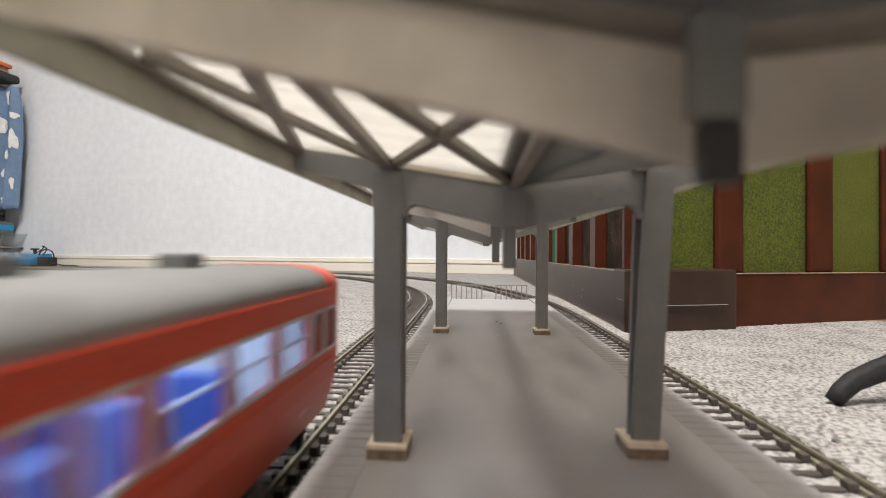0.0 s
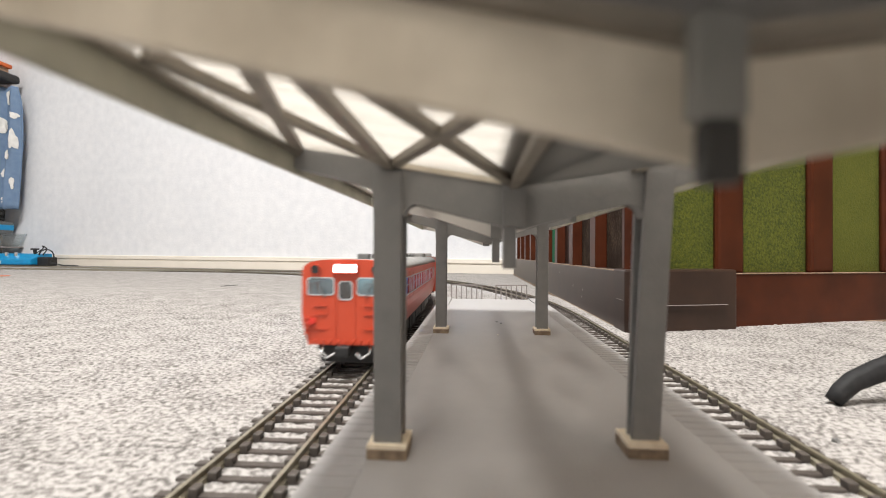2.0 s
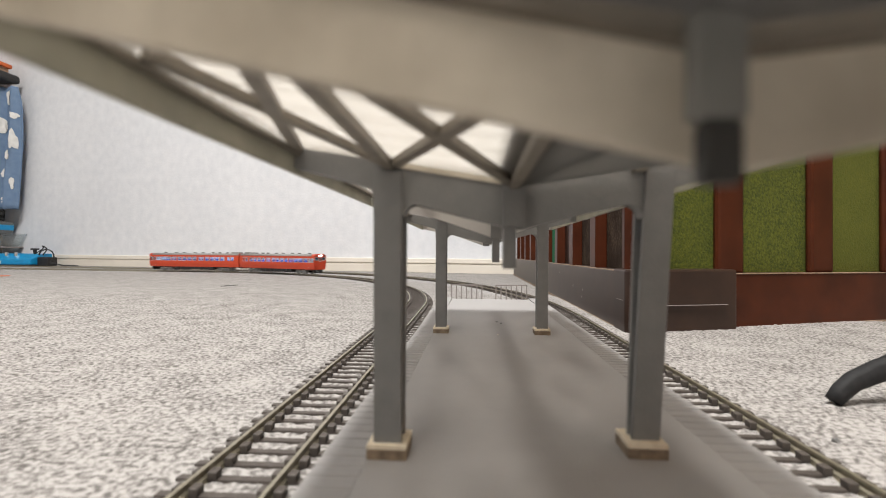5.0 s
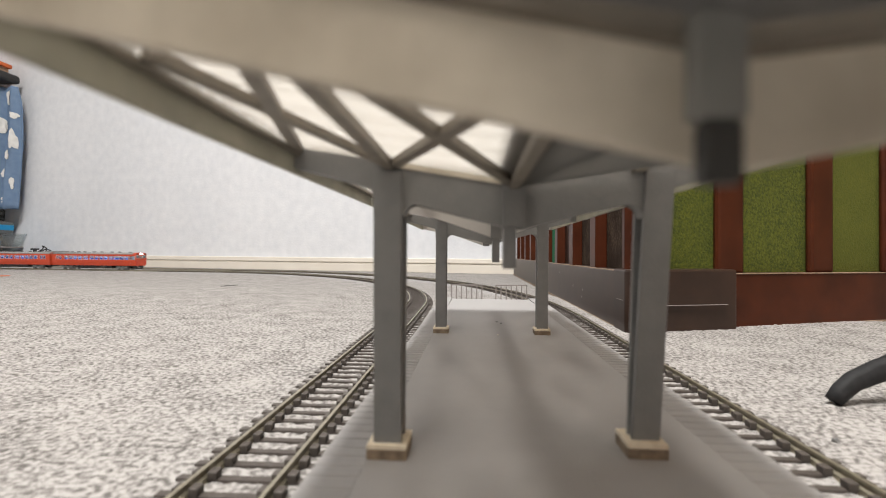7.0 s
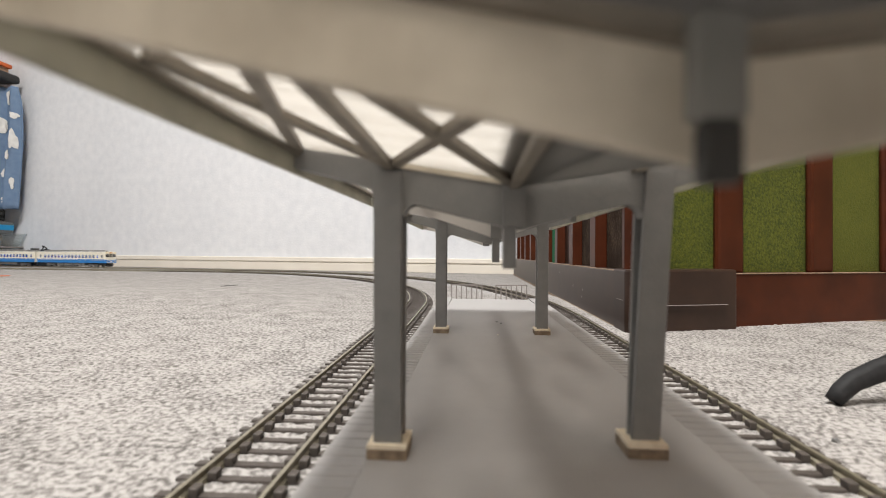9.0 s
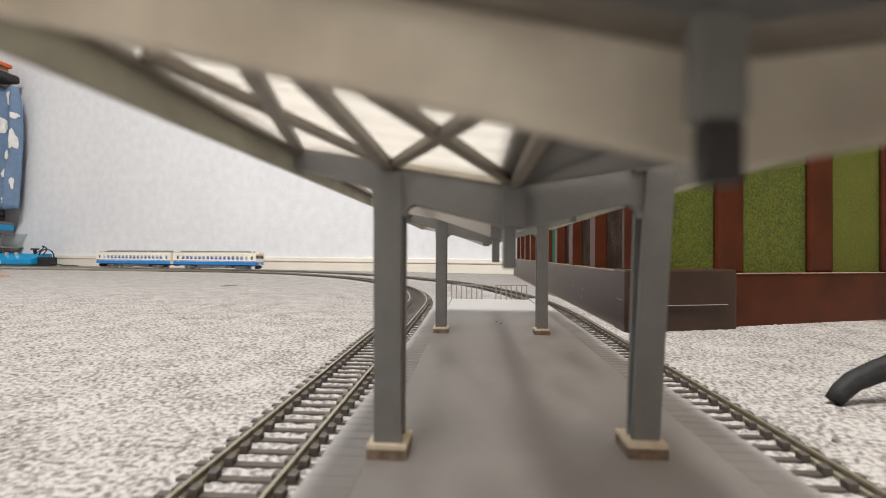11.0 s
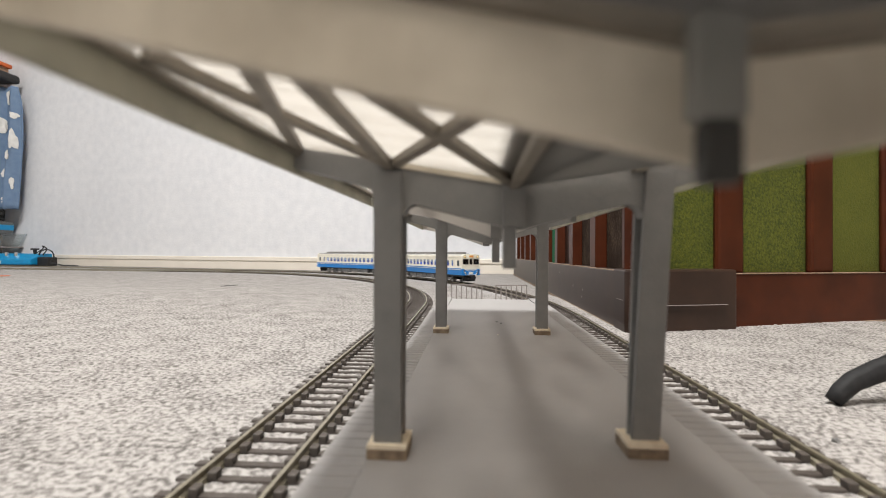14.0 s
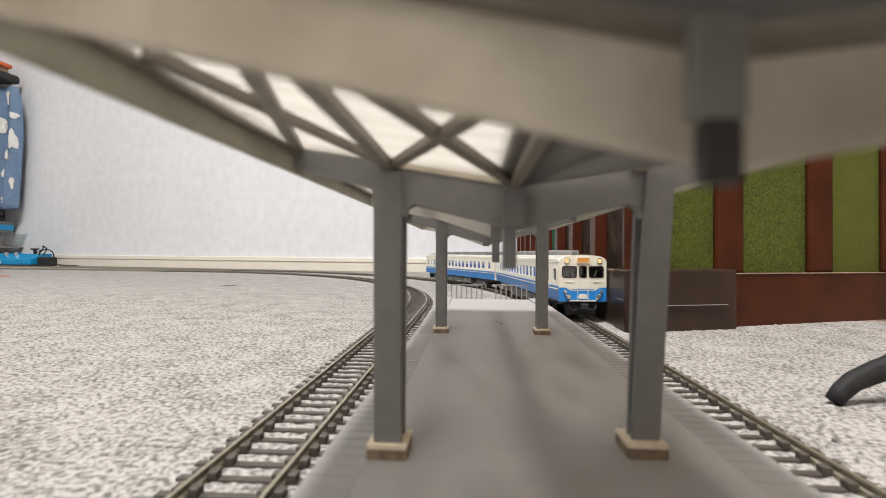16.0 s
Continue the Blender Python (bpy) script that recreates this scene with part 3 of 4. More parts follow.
# ---- the slatted rack ----
def build_rack():
    rack = thing("slatted_rack", "red-brown wooden slatted rack holding scenery mats", "wooden rack")
    cx, cy = 0.0965, 0.2965
    fx, fy = 0.222, 0.081
    fl = math.hypot(fx, fy)
    front = Matrix.Translation((cx, cy, 0)) @ Matrix.Rotation(math.atan2(fy, fx), 4, "Z")
    top = 0.0405

    def fp(name, x0, x1, y0, y1, z0, z1, mat, bev=0.0008, label=""):
        ob = part(name, box(bmesh.new(), x0, x1, y0, y1, z0, z1, bev), mat, rack, label)
        ob.matrix_basis = front
        return ob

    part("side_rail", box(bmesh.new(), cx, cx + 0.018, cy + 0.02, 1.13, 0, top, 0.0010), M_DWOOD, rack, "glossy dark-brown bottom rail")
    corner = [(cx - 0.0008, cy + 0.024), (cx - 0.0008, cy), (cx + 0.0015, cy - 0.0025), (cx + 0.080, cy + 0.0215), (cx + 0.080, cy + 0.05), (cx + 0.02, cy + 0.024)]
    part("corner_block", prism(bmesh.new(), corner, "z", 0, top + 0.0012, 0.0012), M_DWOOD, rack, "dark-brown corner block with a scratch")
    fp("front_rail", 0.084, 0.60, 0.001, 0.02, 0, top - 0.0018, M_WOOD, label="red-brown bottom rail")
    fp("worn_edge", 0.085, 0.60, 0.0004, 0.0030, top - 0.0024, top - 0.0016, M_WORN, 0.0002)
    for y, z in ((0.41, 0.019), (0.415, 0.0125), (0.45, 0.020), (0.52, 0.030)):
        part("paint_chip", box(bmesh.new(), cx - 0.0003, cx + 0.0005, y, y + 0.0022, z, z + 0.0016), M_STRIP, rack)
    s = fp("scratch", 0.012, 0.073, -0.0042, -0.0024, 0.0184, 0.0187, M_STRIP, 0)
    s.matrix_basis = front @ pose(0, 0, 0, 0, 0, -4.2)
    part("scratch", box(bmesh.new(), cx - 0.0011, cx - 0.0004, cy + 0.003, cy + 0.016, 0.0216, 0.0219), M_STRIP, rack)
    part("worn_edge", box(bmesh.new(), cx + 0.0002, cx + 0.0020, cy + 0.025, 1.13, top - 0.0008, top + 0.0002, 0.0002), M_WORN, rack)
    for u in FRONT_POSTS:
        fp("post", u, u + 0.0245, 0.008, 0.0135, top - 0.003, 0.30, M_WOOD, 0.0026)
    edges = (0.012,) + tuple(u + 0.012 for u in FRONT_POSTS) + (0.60,)
    for k, (u0, u1) in enumerate(zip(edges, edges[1:])):
        fp("turf_panel", u0 + 0.0004, u1 - 0.0004, 0.0140, 0.020, top - 0.003, 0.28, M_TURF if k < 2 else M_TURF_OLIVE, 0.0004, "bright green artificial turf mat" if k < 2 else "smooth olive scenery mat")
    fp("worn_foot", 0.085, 0.60, 0.0002, 0.0016, 0, 0.0016, M_WORN, 0.0002)
    part("worn_foot", box(bmesh.new(), cx - 0.0005, cx + 0.0010, cy + 0.025, 1.13, 0, 0.0022, 0.0002), M_WORN, rack)
    y = 0.2935
    k = 0
    while y < 1.10:
        part("post", box(bmesh.new(), cx + 0.002, cx + 0.0115, y + (0.012 if k == 0 else 0), y + 0.0175, top - 0.002, 0.30, 0.0007), M_WOOD, rack)
        part("scenery_panel", box(bmesh.new(), cx + 0.0116, cx + 0.016, y - 0.0005, y + 0.0846, top - 0.002, 0.285), M_SPECK if k not in (2, 5) else M_DWOOD, rack, "dark speckled cinder mat")
        y += 0.0850
        k += 1
    part("card_strip", box(bmesh.new(), cx + 0.003, cx + 0.0045, 0.572, 0.590, top - 0.002, 0.29), M_GREEN, rack, "green card strip")


FRONT_POSTS = (0.083, 0.1725, 0.2545, 0.336, 0.419, 0.502)


# ---- small things on the floor ----
def build_tripod_leg():
    leg = thing("tripod_leg", "curved black plastic leg standing on the carpet", "tripod", at=(-0.0025, 0, -0.0012))
    bm = bmesh.new()
    pts = [(0.1220, 0.160, 0.0040), (0.1245, 0.160, 0.0072), (0.1290, 0.161, 0.0104), (0.1370, 0.162, 0.0136), (0.1480, 0.163, 0.0176), (0.1600, 0.165, 0.0220), (0.1800, 0.175, 0.028), (0.20, 0.178, 0.034)]
    rings = []
    for i, p in enumerate(pts):
        d = (Vector(pts[min(i + 1, len(pts) - 1)]) - Vector(pts[max(i - 1, 0)])).normalized()
        u = Vector((0, 1, 0)).cross(d) * -1
        w, h = 0.0024, (0.0020, 0.0026, 0.0029, 0.0033, 0.0036)[min(i, 4)]
        rings.append([bm.verts.new(Vector(p) + Vector((0, a * w, 0)) + u * b * h) for a, b in ((-1, -0.6), (-0.6, -1), (0.6, -1), (1, -0.6), (1, 0.6), (0.6, 1), (-0.6, 1), (-1, 0.6))])
    for a, b in zip(rings, rings[1:]):
        for k in range(8):
            bm.faces.new((a[k], a[(k + 1) % 8], b[(k + 1) % 8], b[k]))
    bm.faces.new(rings[0])
    bm.faces.new(rings[-1])
    for f in bm.faces:
        f.smooth = True
    part("leg", bm, M_TRIPOD, leg)


def build_clutter():
    pack = thing("power_pack", "bright blue train controller box on the floor", "controller", at=(-1.62, 1.455, 0))
    part("case", prism(bmesh.new(), [(-0.04, 0.004), (0.04, 0.004), (0.04, 0.042), (0.0, 0.040), (-0.04, 0.022)], "x", -0.12, 0.136, 0.003), M_PACK, pack)
    part("base", box(bmesh.new(), -0.122, 0.138, -0.042, 0.042, -0.0005, 0.004, 0.001), M_BLACK, pack)
    bm = bmesh.new()
    rod(bm, (0.09, 0.02, 0.040), (0.09, 0.02, 0.054), 0.005, 16)
    rod(bm, (0.09, 0.02, 0.054), (0.09, 0.02, 0.060), 0.012, 20)
    part("knob", bm, M_BLACK, pack, "black control knob")
    for x in (-0.02, 0.02, 0.055):
        bm = bmesh.new()
        rod(bm, (x, -0.012, 0.030), (x, -0.012, 0.046), 0.005, 12)
        part("switch", bm, M_CHROME, pack, "small bright switch")
    part("front_label", box(bmesh.new(), -0.05, 0.03, -0.0415, -0.0395, 0.008, 0.018), M_CLOTHW, pack)
    brick = thing("power_adaptor", "black mains adaptor beside the controller", "adaptor", at=(-1.465, 1.455, 0))
    part("body", box(bmesh.new(), -0.018, 0.022, -0.018, 0.018, 0, 0.030, 0.003), M_BLACK, brick)
    cable = thing("cable", "loose black cable looping up from the adaptor", "cable")
    pts = []
    for i in range(41):
        a = i / 40
        pts.append((-1.515 + 0.028 * a + 0.030 * math.sin(a * 3.1), 1.455 + 0.01 * math.sin(a * 9), 0.034 + 0.034 * math.sin(a * 3.14159) ** 0.7))
    part("wire", tube(bmesh.new(), pts, 0.0020, 6), M_BLACK, cable)
    pts = []
    for i in range(41):
        a = math.pi * (1 - 1.22 * i / 40)
        pts.append((-1.452 + 0.036 * math.cos(a), 1.45 - 0.0006 * i, 0.030 + 0.026 * math.sin(a)))
    pts += [(-1.40, 1.425, 0.008), (-1.38, 1.43, 0.0025), (-1.33, 1.432, 0.0022)]
    part("wire", tube(bmesh.new(), pts, 0.0022, 6), M_BLACK, cable)
    shelf = thing("storage_rack", "storage rack with clear tub and stacked boxes", "rack", at=(-1.72, 1.486, 0))
    part("post", box(bmesh.new(), -0.15, -0.135, -0.07, -0.055, 0, 0.650, 0.002), M_STRIP, shelf)
    part("post", box(bmesh.new(), -0.02, -0.005, 0.04, 0.055, 0, 0.650, 0.002), M_STRIP, shelf)
    part("board", box(bmesh.new(), -0.2, 0.062, -0.10, 0.07, 0.060, 0.066, 0.001), M_STRIP, shelf)
    part("board", box(bmesh.new(), -0.2, 0.0, -0.07, 0.06, 0.650, 0.656, 0.001), M_STRIP, shelf)
    tub = thing("plastic_tub", "clear plastic tub with a pale rim", "tub", at=(-1.72, 1.486, 0.0665))
    part("tub_body", prism(bmesh.new(), [(-0.2, 0), (0.055, 0), (0.075, 0.040), (-0.2, 0.040)], "y", -0.10, 0.06, 0.002), M_TUB, tub)
    part("rim", box(bmesh.new(), -0.2, 0.080, -0.105, 0.065, 0.040, 0.046, 0.001), M_TUB, tub)
    b1 = thing("flat_box", "blue flat box on the tub", "box", at=(-1.72, 1.486, 0.1130))
    part("carton", box(bmesh.new(), -0.2, 0.034, -0.10, 0.06, 0.012, 0.031, 0.002), M_PACK, b1)
    part("base", box(bmesh.new(), -0.2, 0.032, -0.098, 0.058, 0, 0.0125, 0.001), M_GEAR, b1)
    b2 = thing("flat_case", "dark grey flat case with coiled cord", "case", at=(-1.72, 1.486, 0.1445))
    part("carton", box(bmesh.new(), -0.2, 0.034, -0.09, 0.06, 0, 0.010, 0.002), M_GEAR, b2)
    bm = bmesh.new()
    tube(bm, [(-0.018 + 0.046 * math.cos(a * 0.5), 0.022 + 0.026 * math.sin(a * 0.5), 0.034 + 0.020 * math.sin(a * 0.83)) for a in range(38)], 0.0033, 6)
    part("cord", bm, M_BLACK, b2)
    cloth = thing("hanging_cloth", "blue cloth with white bear print hanging down", "cloth", at=(-1.692, 1.50, -0.0029))
    cloth.scale = (1.0565, 1.0565, 1.0565)
    bm = bmesh.new()
    nx, nz = 60, 26
    z0, z1 = 0.192, 0.606

    def fold(x, z):
        u = (x + 0.22) / 0.29
        return 0.011 * math.sin(u * 34 + 0.8 * math.sin(z * 9)) * (1.2 - 1.2 * (z - z0)) + 0.004 * math.sin(u * 71 + z * 5)

    grid = []
    for j in range(nz + 1):
        z = z0 + (z1 - z0) * j / nz
        right = 0.29 - 0.014 * (1 - j / nz) - 0.016 * max(0.0, (z - 0.53) / 0.076) + 0.007 * math.exp(-((z - 0.44) / 0.03) ** 2)
        xs = [-0.22 + right * i / nx for i in range(nx + 1)]
        grid.append([bm.verts.new((x, fold(x, z), z)) for x in xs])
    for j in range(nz):
        for i in range(nx):
            f = bm.faces.new((grid[j][i], grid[j][i + 1], grid[j + 1][i + 1], grid[j + 1][i]))
            f.smooth = True
    ob = part("drape", bm, M_CLOTH, cloth)
    ob.modifiers.new("thick", "SOLIDIFY").thickness = 0.003
    prints = ((0.030, 0.570, 12, 27), (0.052, 0.507, 7, 11), (0.006, 0.474, 17, 26), (0.049, 0.423, 8, 33), (0.030, 0.373, 8, 15), (0.008, 0.312, 7, 26), (0.044, 0.280, 5, 22), (0.007, 0.222, 9, 12), (-0.03, 0.54, 12, 20), (-0.04, 0.40, 12, 24), (-0.04, 0.27, 10, 22))
    for k, (x, z, wide, high) in enumerate(prints):
        bm = bmesh.new()
        rings = []
        for d in (-0.0042, -0.0022):
            ring = []
            for i in range(16):
                a = 6.2832 * i / 16
                q = 1 + 0.20 * math.sin(3 * a + k) + 0.13 * math.sin(5 * a + 2 * k)
                px, pz = x + 0.00098 * wide * q * math.cos(a), z + 0.00092 * high * q * math.sin(a)
                ring.append(bm.verts.new((px, fold(px, pz) + d, pz)))
            rings.append(ring)
        mid = bm.verts.new((x, fold(x, z) - 0.0042, z))
        for i in range(16):
            j = (i + 1) % 16
            bm.faces.new((mid, rings[0][i], rings[0][j]))
            bm.faces.new((rings[0][i], rings[1][i], rings[1][j], rings[0][j]))
        part("print", bm, M_CLOTHW, ob, "white bear-shaped print")
    bag = thing("dark_bag", "crumpled dark bag on the rack's top", "bag", at=(-1.702, 1.486, 0.6565))
    part("bag_body", box(bmesh.new(), -0.2, 0.045, -0.07, 0.05, 0, 0.030, 0.010, 3), M_BLACK, bag)
    orange = thing("orange_box", "orange and tan carton on the bag", "box", at=(-1.720, 1.486, 0.6870))
    part("carton", box(bmesh.new(), -0.2, 0.012, -0.07, 0.05, 0, 0.030, 0.002), M_TAN, orange)
    part("lid", box(bmesh.new(), -0.2, 0.022, -0.074, 0.054, 0.030, 0.044, 0.002), M_ORANGE, orange)
    scrap = thing("orange_scrap", "thin orange strip lying on the carpet", "strip", at=(-0.985, 0.85, -0.0006))
    part("strip", box(bmesh.new(), -0.06, 0.045, -0.006, 0.006, 0, 0.0015, 0.0004), M_ORANGE, scrap)
    lint = thing("dark_lint", "tiny dark ball of lint on the carpet", "lint", at=(0.096, 0.1277, 0.0020))
    bm = bmesh.new()
    bmesh.ops.create_icosphere(bm, subdivisions=2, radius=0.0011)
    for v in bm.verts:
        v.co *= 0.75 + 0.5 * noise.noise(v.co * 1400)
    part("fluff", bm, M_GEAR, lint)
    thread = thing("dark_thread", "short dark thread on the carpet", "thread")
    part("fibre", tube(bmesh.new(), [(-0.371 + 0.0030 * i, 0.640 + 0.010 * i + 0.002 * math.sin(i), 0.0010) for i in range(4)], 0.0005, 5), M_BLACK, thread)


# ---- trains ----
HALF_W = 0.0172
Z_SILL, Z_HEAD, Z_EAVE, Z_CREST = 0.0255, 0.0341, 0.0385, 0.0435
PITCH_OF = {"red": 0.2530, "blue": 0.2660}


def plate(bm, outer, holes, axis, a, b):
    """A flat plate with holes through it, as one closed mesh; outlines as in prism()."""
    def put(p, q):
        return {"y": (p[0], q, p[1]), "x": (q, p[0], p[1])}[axis]
    loops = [outer] + holes
    flat = [p for loop in loops for p in loop]
    tris = tessellate_polygon([[Vector((p[0], p[1], 0)) for p in loop] for loop in loops])
    lo = [bm.verts.new(put(p, a)) for p in flat]
    hi = [bm.verts.new(put(p, b)) for p in flat]
    for t in tris:
        bm.faces.new([lo[k] for k in t])
        bm.faces.new([hi[k] for k in reversed(t)])
    n = 0
    for loop in loops:
        k = len(loop)
        for q in range(k):
            c, d = n + q, n + (q + 1) % k
            bm.faces.new((lo[c], lo[d], hi[d], hi[c]))
        n += k
    return bm


def hole(a, b, c, d, r=0.0005):
    """A rectangular opening with cut corners."""
    return [(a + r, c), (b - r, c), (b, c + r), (b, d - r), (b - r, d), (a + r, d), (a, d - r), (a, c + r)]


def roof_profile(n=18, inset=0.0):
    """Upper body outline from one eave to the other, rounded at the shoulders."""
    pts = []
    for i in range(n + 1):
        a = math.pi * i / n
        c, s = math.cos(a), math.sin(a)
        pts.append(((HALF_W - inset) * math.copysign(abs(c) ** 0.5, c), Z_EAVE + (Z_CREST - Z_EAVE - inset) * abs(s) ** 0.8))
    return pts


def build_car(style, label, group):
    """One railcar, cab towards +y, origin on the rail head under its middle."""
    red = style == "red"
    Z_BOT = 0.0104 if red else 0.0118
    body_m = M_RED if red else M_CREAM
    low_m = M_RED if red else M_BLUE
    roof_m = M_ROOFGREY if red else M_ROOFPALE
    car = thing("railcar", label, "model railcar", group)
    length = PITCH_OF[style] - 0.0060
    h, t, w = length / 2, 0.0010, HALF_W
    band = 0.0218 if not red else 0.0226
    k = length / 0.2425
    if red:
        wins = [(-0.108, 0.0065), (-0.0985, 0.0065)] + [(-0.0835 + 0.0135 * i, 0.0104) for i in range(4)] + [(-0.0275, 0.0055), (-0.0205, 0.0055)]
        wins += [(-0.0085 + 0.0135 * i, 0.0104) for i in range(4)] + [(0.0465, 0.0055), (0.0535, 0.0055)] + [(0.0619, 0.0126), (0.0757, 0.0126), (0.0903, 0.0122), (0.1051, 0.0054), (0.1121, 0.0070)]
        doors = [(-0.0285, 0.0145), (0.0455, 0.0145)]
    else:
        wins = [(-0.109, 0.0060)] + [(-0.0935 + 0.0122 * i, 0.0084) for i in range(15)] + [(0.0925, 0.0050), (0.1080, 0.0060)]
        doors = [(-0.1115, 0.0105), (0.0905, 0.0095)]
    wins, doors = [(c * k, ww * k) for c, ww in wins], [(c * k, ww * k) for c, ww in doors]
    for sx in (-1, 1):
        a, b = sorted((sx * w, sx * (w - t)))
        side = plate(bmesh.new(), [(-h, band), (h - 0.0015, band), (h - 0.0015, Z_EAVE), (-h, Z_EAVE)], [hole(c, c + ww, Z_SILL, Z_HEAD) for c, ww in wins], "x", a, b)
        for q in side.faces:
            q.material_index = int(all(abs(v.co.x) < w - t + 0.0001 for v in q.verts))
        side_ob = part("body_side", side, [body_m, M_FLOORCAR], car)
        tuck = sx * (w - 0.0014)
        curve = [(sx * (w - 0.0013), 0.0155), (sx * (w - 0.0004), 0.0190)] if red else []
        low = prism(bmesh.new(), [(sx * w, band), (sx * (w - t), band), (sx * (w - t - (0.0026 if red else 0.0014)), Z_BOT), (tuck - (sx * 0.0013 if red else 0), Z_BOT)] + curve, "y", -h, h - 0.0015)
        part("lower_panel", low, low_m, car, "" if red else "sky-blue lower body panel")
        o0, o1 = sorted((sx * w, sx * (w + 0.0002)))
        if not red:
            part("stripe", box(bmesh.new(), o0, o1, -h, h - 0.002, band - 0.0020, band - 0.0013), M_CREAM, side_ob)
            part("edge_line", box(bmesh.new(), o0, o1, -h, h - 0.002, band, band + 0.0004), M_BLUE, side_ob)
            part("cantrail", box(bmesh.new(), min(sx * (w - 0.002), sx * (w + 0.0003)), max(sx * (w - 0.002), sx * (w + 0.0003)), -h, h - 0.004, Z_EAVE - 0.0004, Z_EAVE + 0.0026, 0.0004), M_CREAM, car)
        else:
            part("gutter", box(bmesh.new(), o0, max(o1, o0 + 0.0003), -h, h - 0.003, Z_EAVE - 0.0006, Z_EAVE - 0.0001), M_RED, side_ob)
            part("bead", box(bmesh.new(), o0, o1, -h, h - 0.003, Z_SILL - 0.0026, Z_SILL - 0.0022), M_RED, side_ob)
        g0, g1 = sorted((sx * (w - 0.0003), sx * (w - 0.0007)))
        for c, ww in wins:
            pane = part("window", box(bmesh.new(), g0, g1, c - 0.0002, c + ww + 0.0002, Z_SILL - 0.0002, Z_HEAD + 0.0002), M_WINDOW, car)
            if red:
                rim = plate(bmesh.new(), hole(c - 0.0004, c + ww + 0.0004, Z_SILL - 0.0004, Z_HEAD + 0.0004, 0.0006), [hole(c + 0.0002, c + ww - 0.0002, Z_SILL + 0.0002, Z_HEAD - 0.0002)], "x", o0, max(o1, o0 + 0.0002))
                part("window_frame", rim, M_SILVER, pane, "thin silver window frame")
            if ww > 0.0085:
                part("sash_bar", box(bmesh.new(), min(g0, g1) - 0.0001, max(g0, g1) + 0.0001, c, c + ww, Z_SILL + 0.0044, Z_SILL + 0.00465), M_SILVER if red else M_CHROME, pane)
        door_z = band
        for c, dw in doors:
            frame_bm = plate(bmesh.new(), [(c - 0.0006, door_z), (c + dw + 0.0006, door_z), (c + dw + 0.0006, Z_HEAD + 0.0026), (c - 0.0006, Z_HEAD + 0.0026)],
                             [[(c, door_z + 0.0006), (c + dw, door_z + 0.0006), (c + dw, Z_HEAD + 0.0020), (c, Z_HEAD + 0.0020)]], "x", o0, max(o1, o0 + 0.00025))
            part("door_frame", frame_bm, body_m, side_ob)
    roof = bmesh.new()
    prism(roof, roof_profile(), "y", -h, h - 0.0015)
    for f in roof.faces:
        f.smooth = len(f.verts) == 4
    ro = part("roof", roof, roof_m, car, "light grey roof" if red else "pale grey roof")
    # the painted dome over the cab
    dome = bmesh.new()
    prism(dome, [(x * 1.004, Z_EAVE - 0.0001 + (z - Z_EAVE) * 1.03) for x, z in roof_profile()], "y", h - (0.0075 if red else 0.0040), h - 0.0012)
    for f in dome.faces:
        f.smooth = len(f.verts) == 4
    part("cab_dome", dome, body_m, car)
    if red:
        for q in (-0.082, -0.062, -0.044, -0.016, 0.006, 0.036, 0.058, 0.088):
            part("ventilator", box(bmesh.new(), -0.0027, 0.0027, q * k, q * k + 0.0050, Z_CREST - 0.0008, Z_CREST + 0.0024, 0.0006), M_GEAR, ro, "grey roof ventilator")
        part("cooling_unit", box(bmesh.new(), -0.0085, 0.0085, -h + 0.006, -h + 0.026, Z_CREST - 0.001, Z_CREST + 0.0030, 0.0010), M_ROOFDARK, ro)
    else:
        for i in range(6):
            y = (-0.106 + 0.0345 * i) * k
            part("cooling_unit", box(bmesh.new(), -0.0092, 0.0092, y, y + 0.0262, Z_CREST - 0.0016, Z_CREST + 0.0036, 0.0009), M_ROOFDARK, ro, "grey roof cooling unit")
        part("exhaust", box(bmesh.new(), -0.0015, 0.0015, 0.104 * k, 0.104 * k + 0.003, Z_CREST - 0.001, Z_CREST + 0.003, 0.0004), M_GEAR, ro)
        part("walkway", box(bmesh.new(), -0.0120, -0.0098, -h + 0.006, h - 0.02, Z_CREST - 0.0020, Z_CREST + 0.0006, 0.0002), M_GEAR, ro)

    def end_face(y0, y1, cab):
        if cab:
            sill, head = (0.0298, 0.0364) if red else (0.0284, 0.0358)
            mid = (0.0280, 0.0350) if red else (0.0284, 0.0358)
            gaps = [(-0.0150, -0.0046, sill, head), (-0.0026, 0.0026, *mid), (0.0046, 0.0150, sill, head)]
        else:
            gaps = [(-0.0040, 0.0040, 0.0130, 0.0340)]
        top = roof_profile()
        if red:
            outer = [(-w, 0.0220), (-w + 0.0006, 0.0180), (-w + 0.0027, Z_BOT), (w - 0.0027, Z_BOT), (w - 0.0006, 0.0180), (w, 0.0220)] + top
        elif not cab:
            outer = [(-w, Z_BOT), (w, Z_BOT)] + top
        else:
            outer = [(-w, 0.0214), (-0.0125, 0.0214), (-0.0088, 0.0192), (0.0088, 0.0192), (0.0125, 0.0214), (w, 0.0214)] + top
            lower = [(-w, Z_BOT), (w, Z_BOT), (w, 0.0213), (0.0125, 0.0213), (0.0088, 0.0191), (-0.0088, 0.0191), (-0.0125, 0.0213), (-w, 0.0213)]
            part("lower_front", prism(bmesh.new(), lower, "y", y0, y1), M_BLUE, car, "sky-blue lower front")
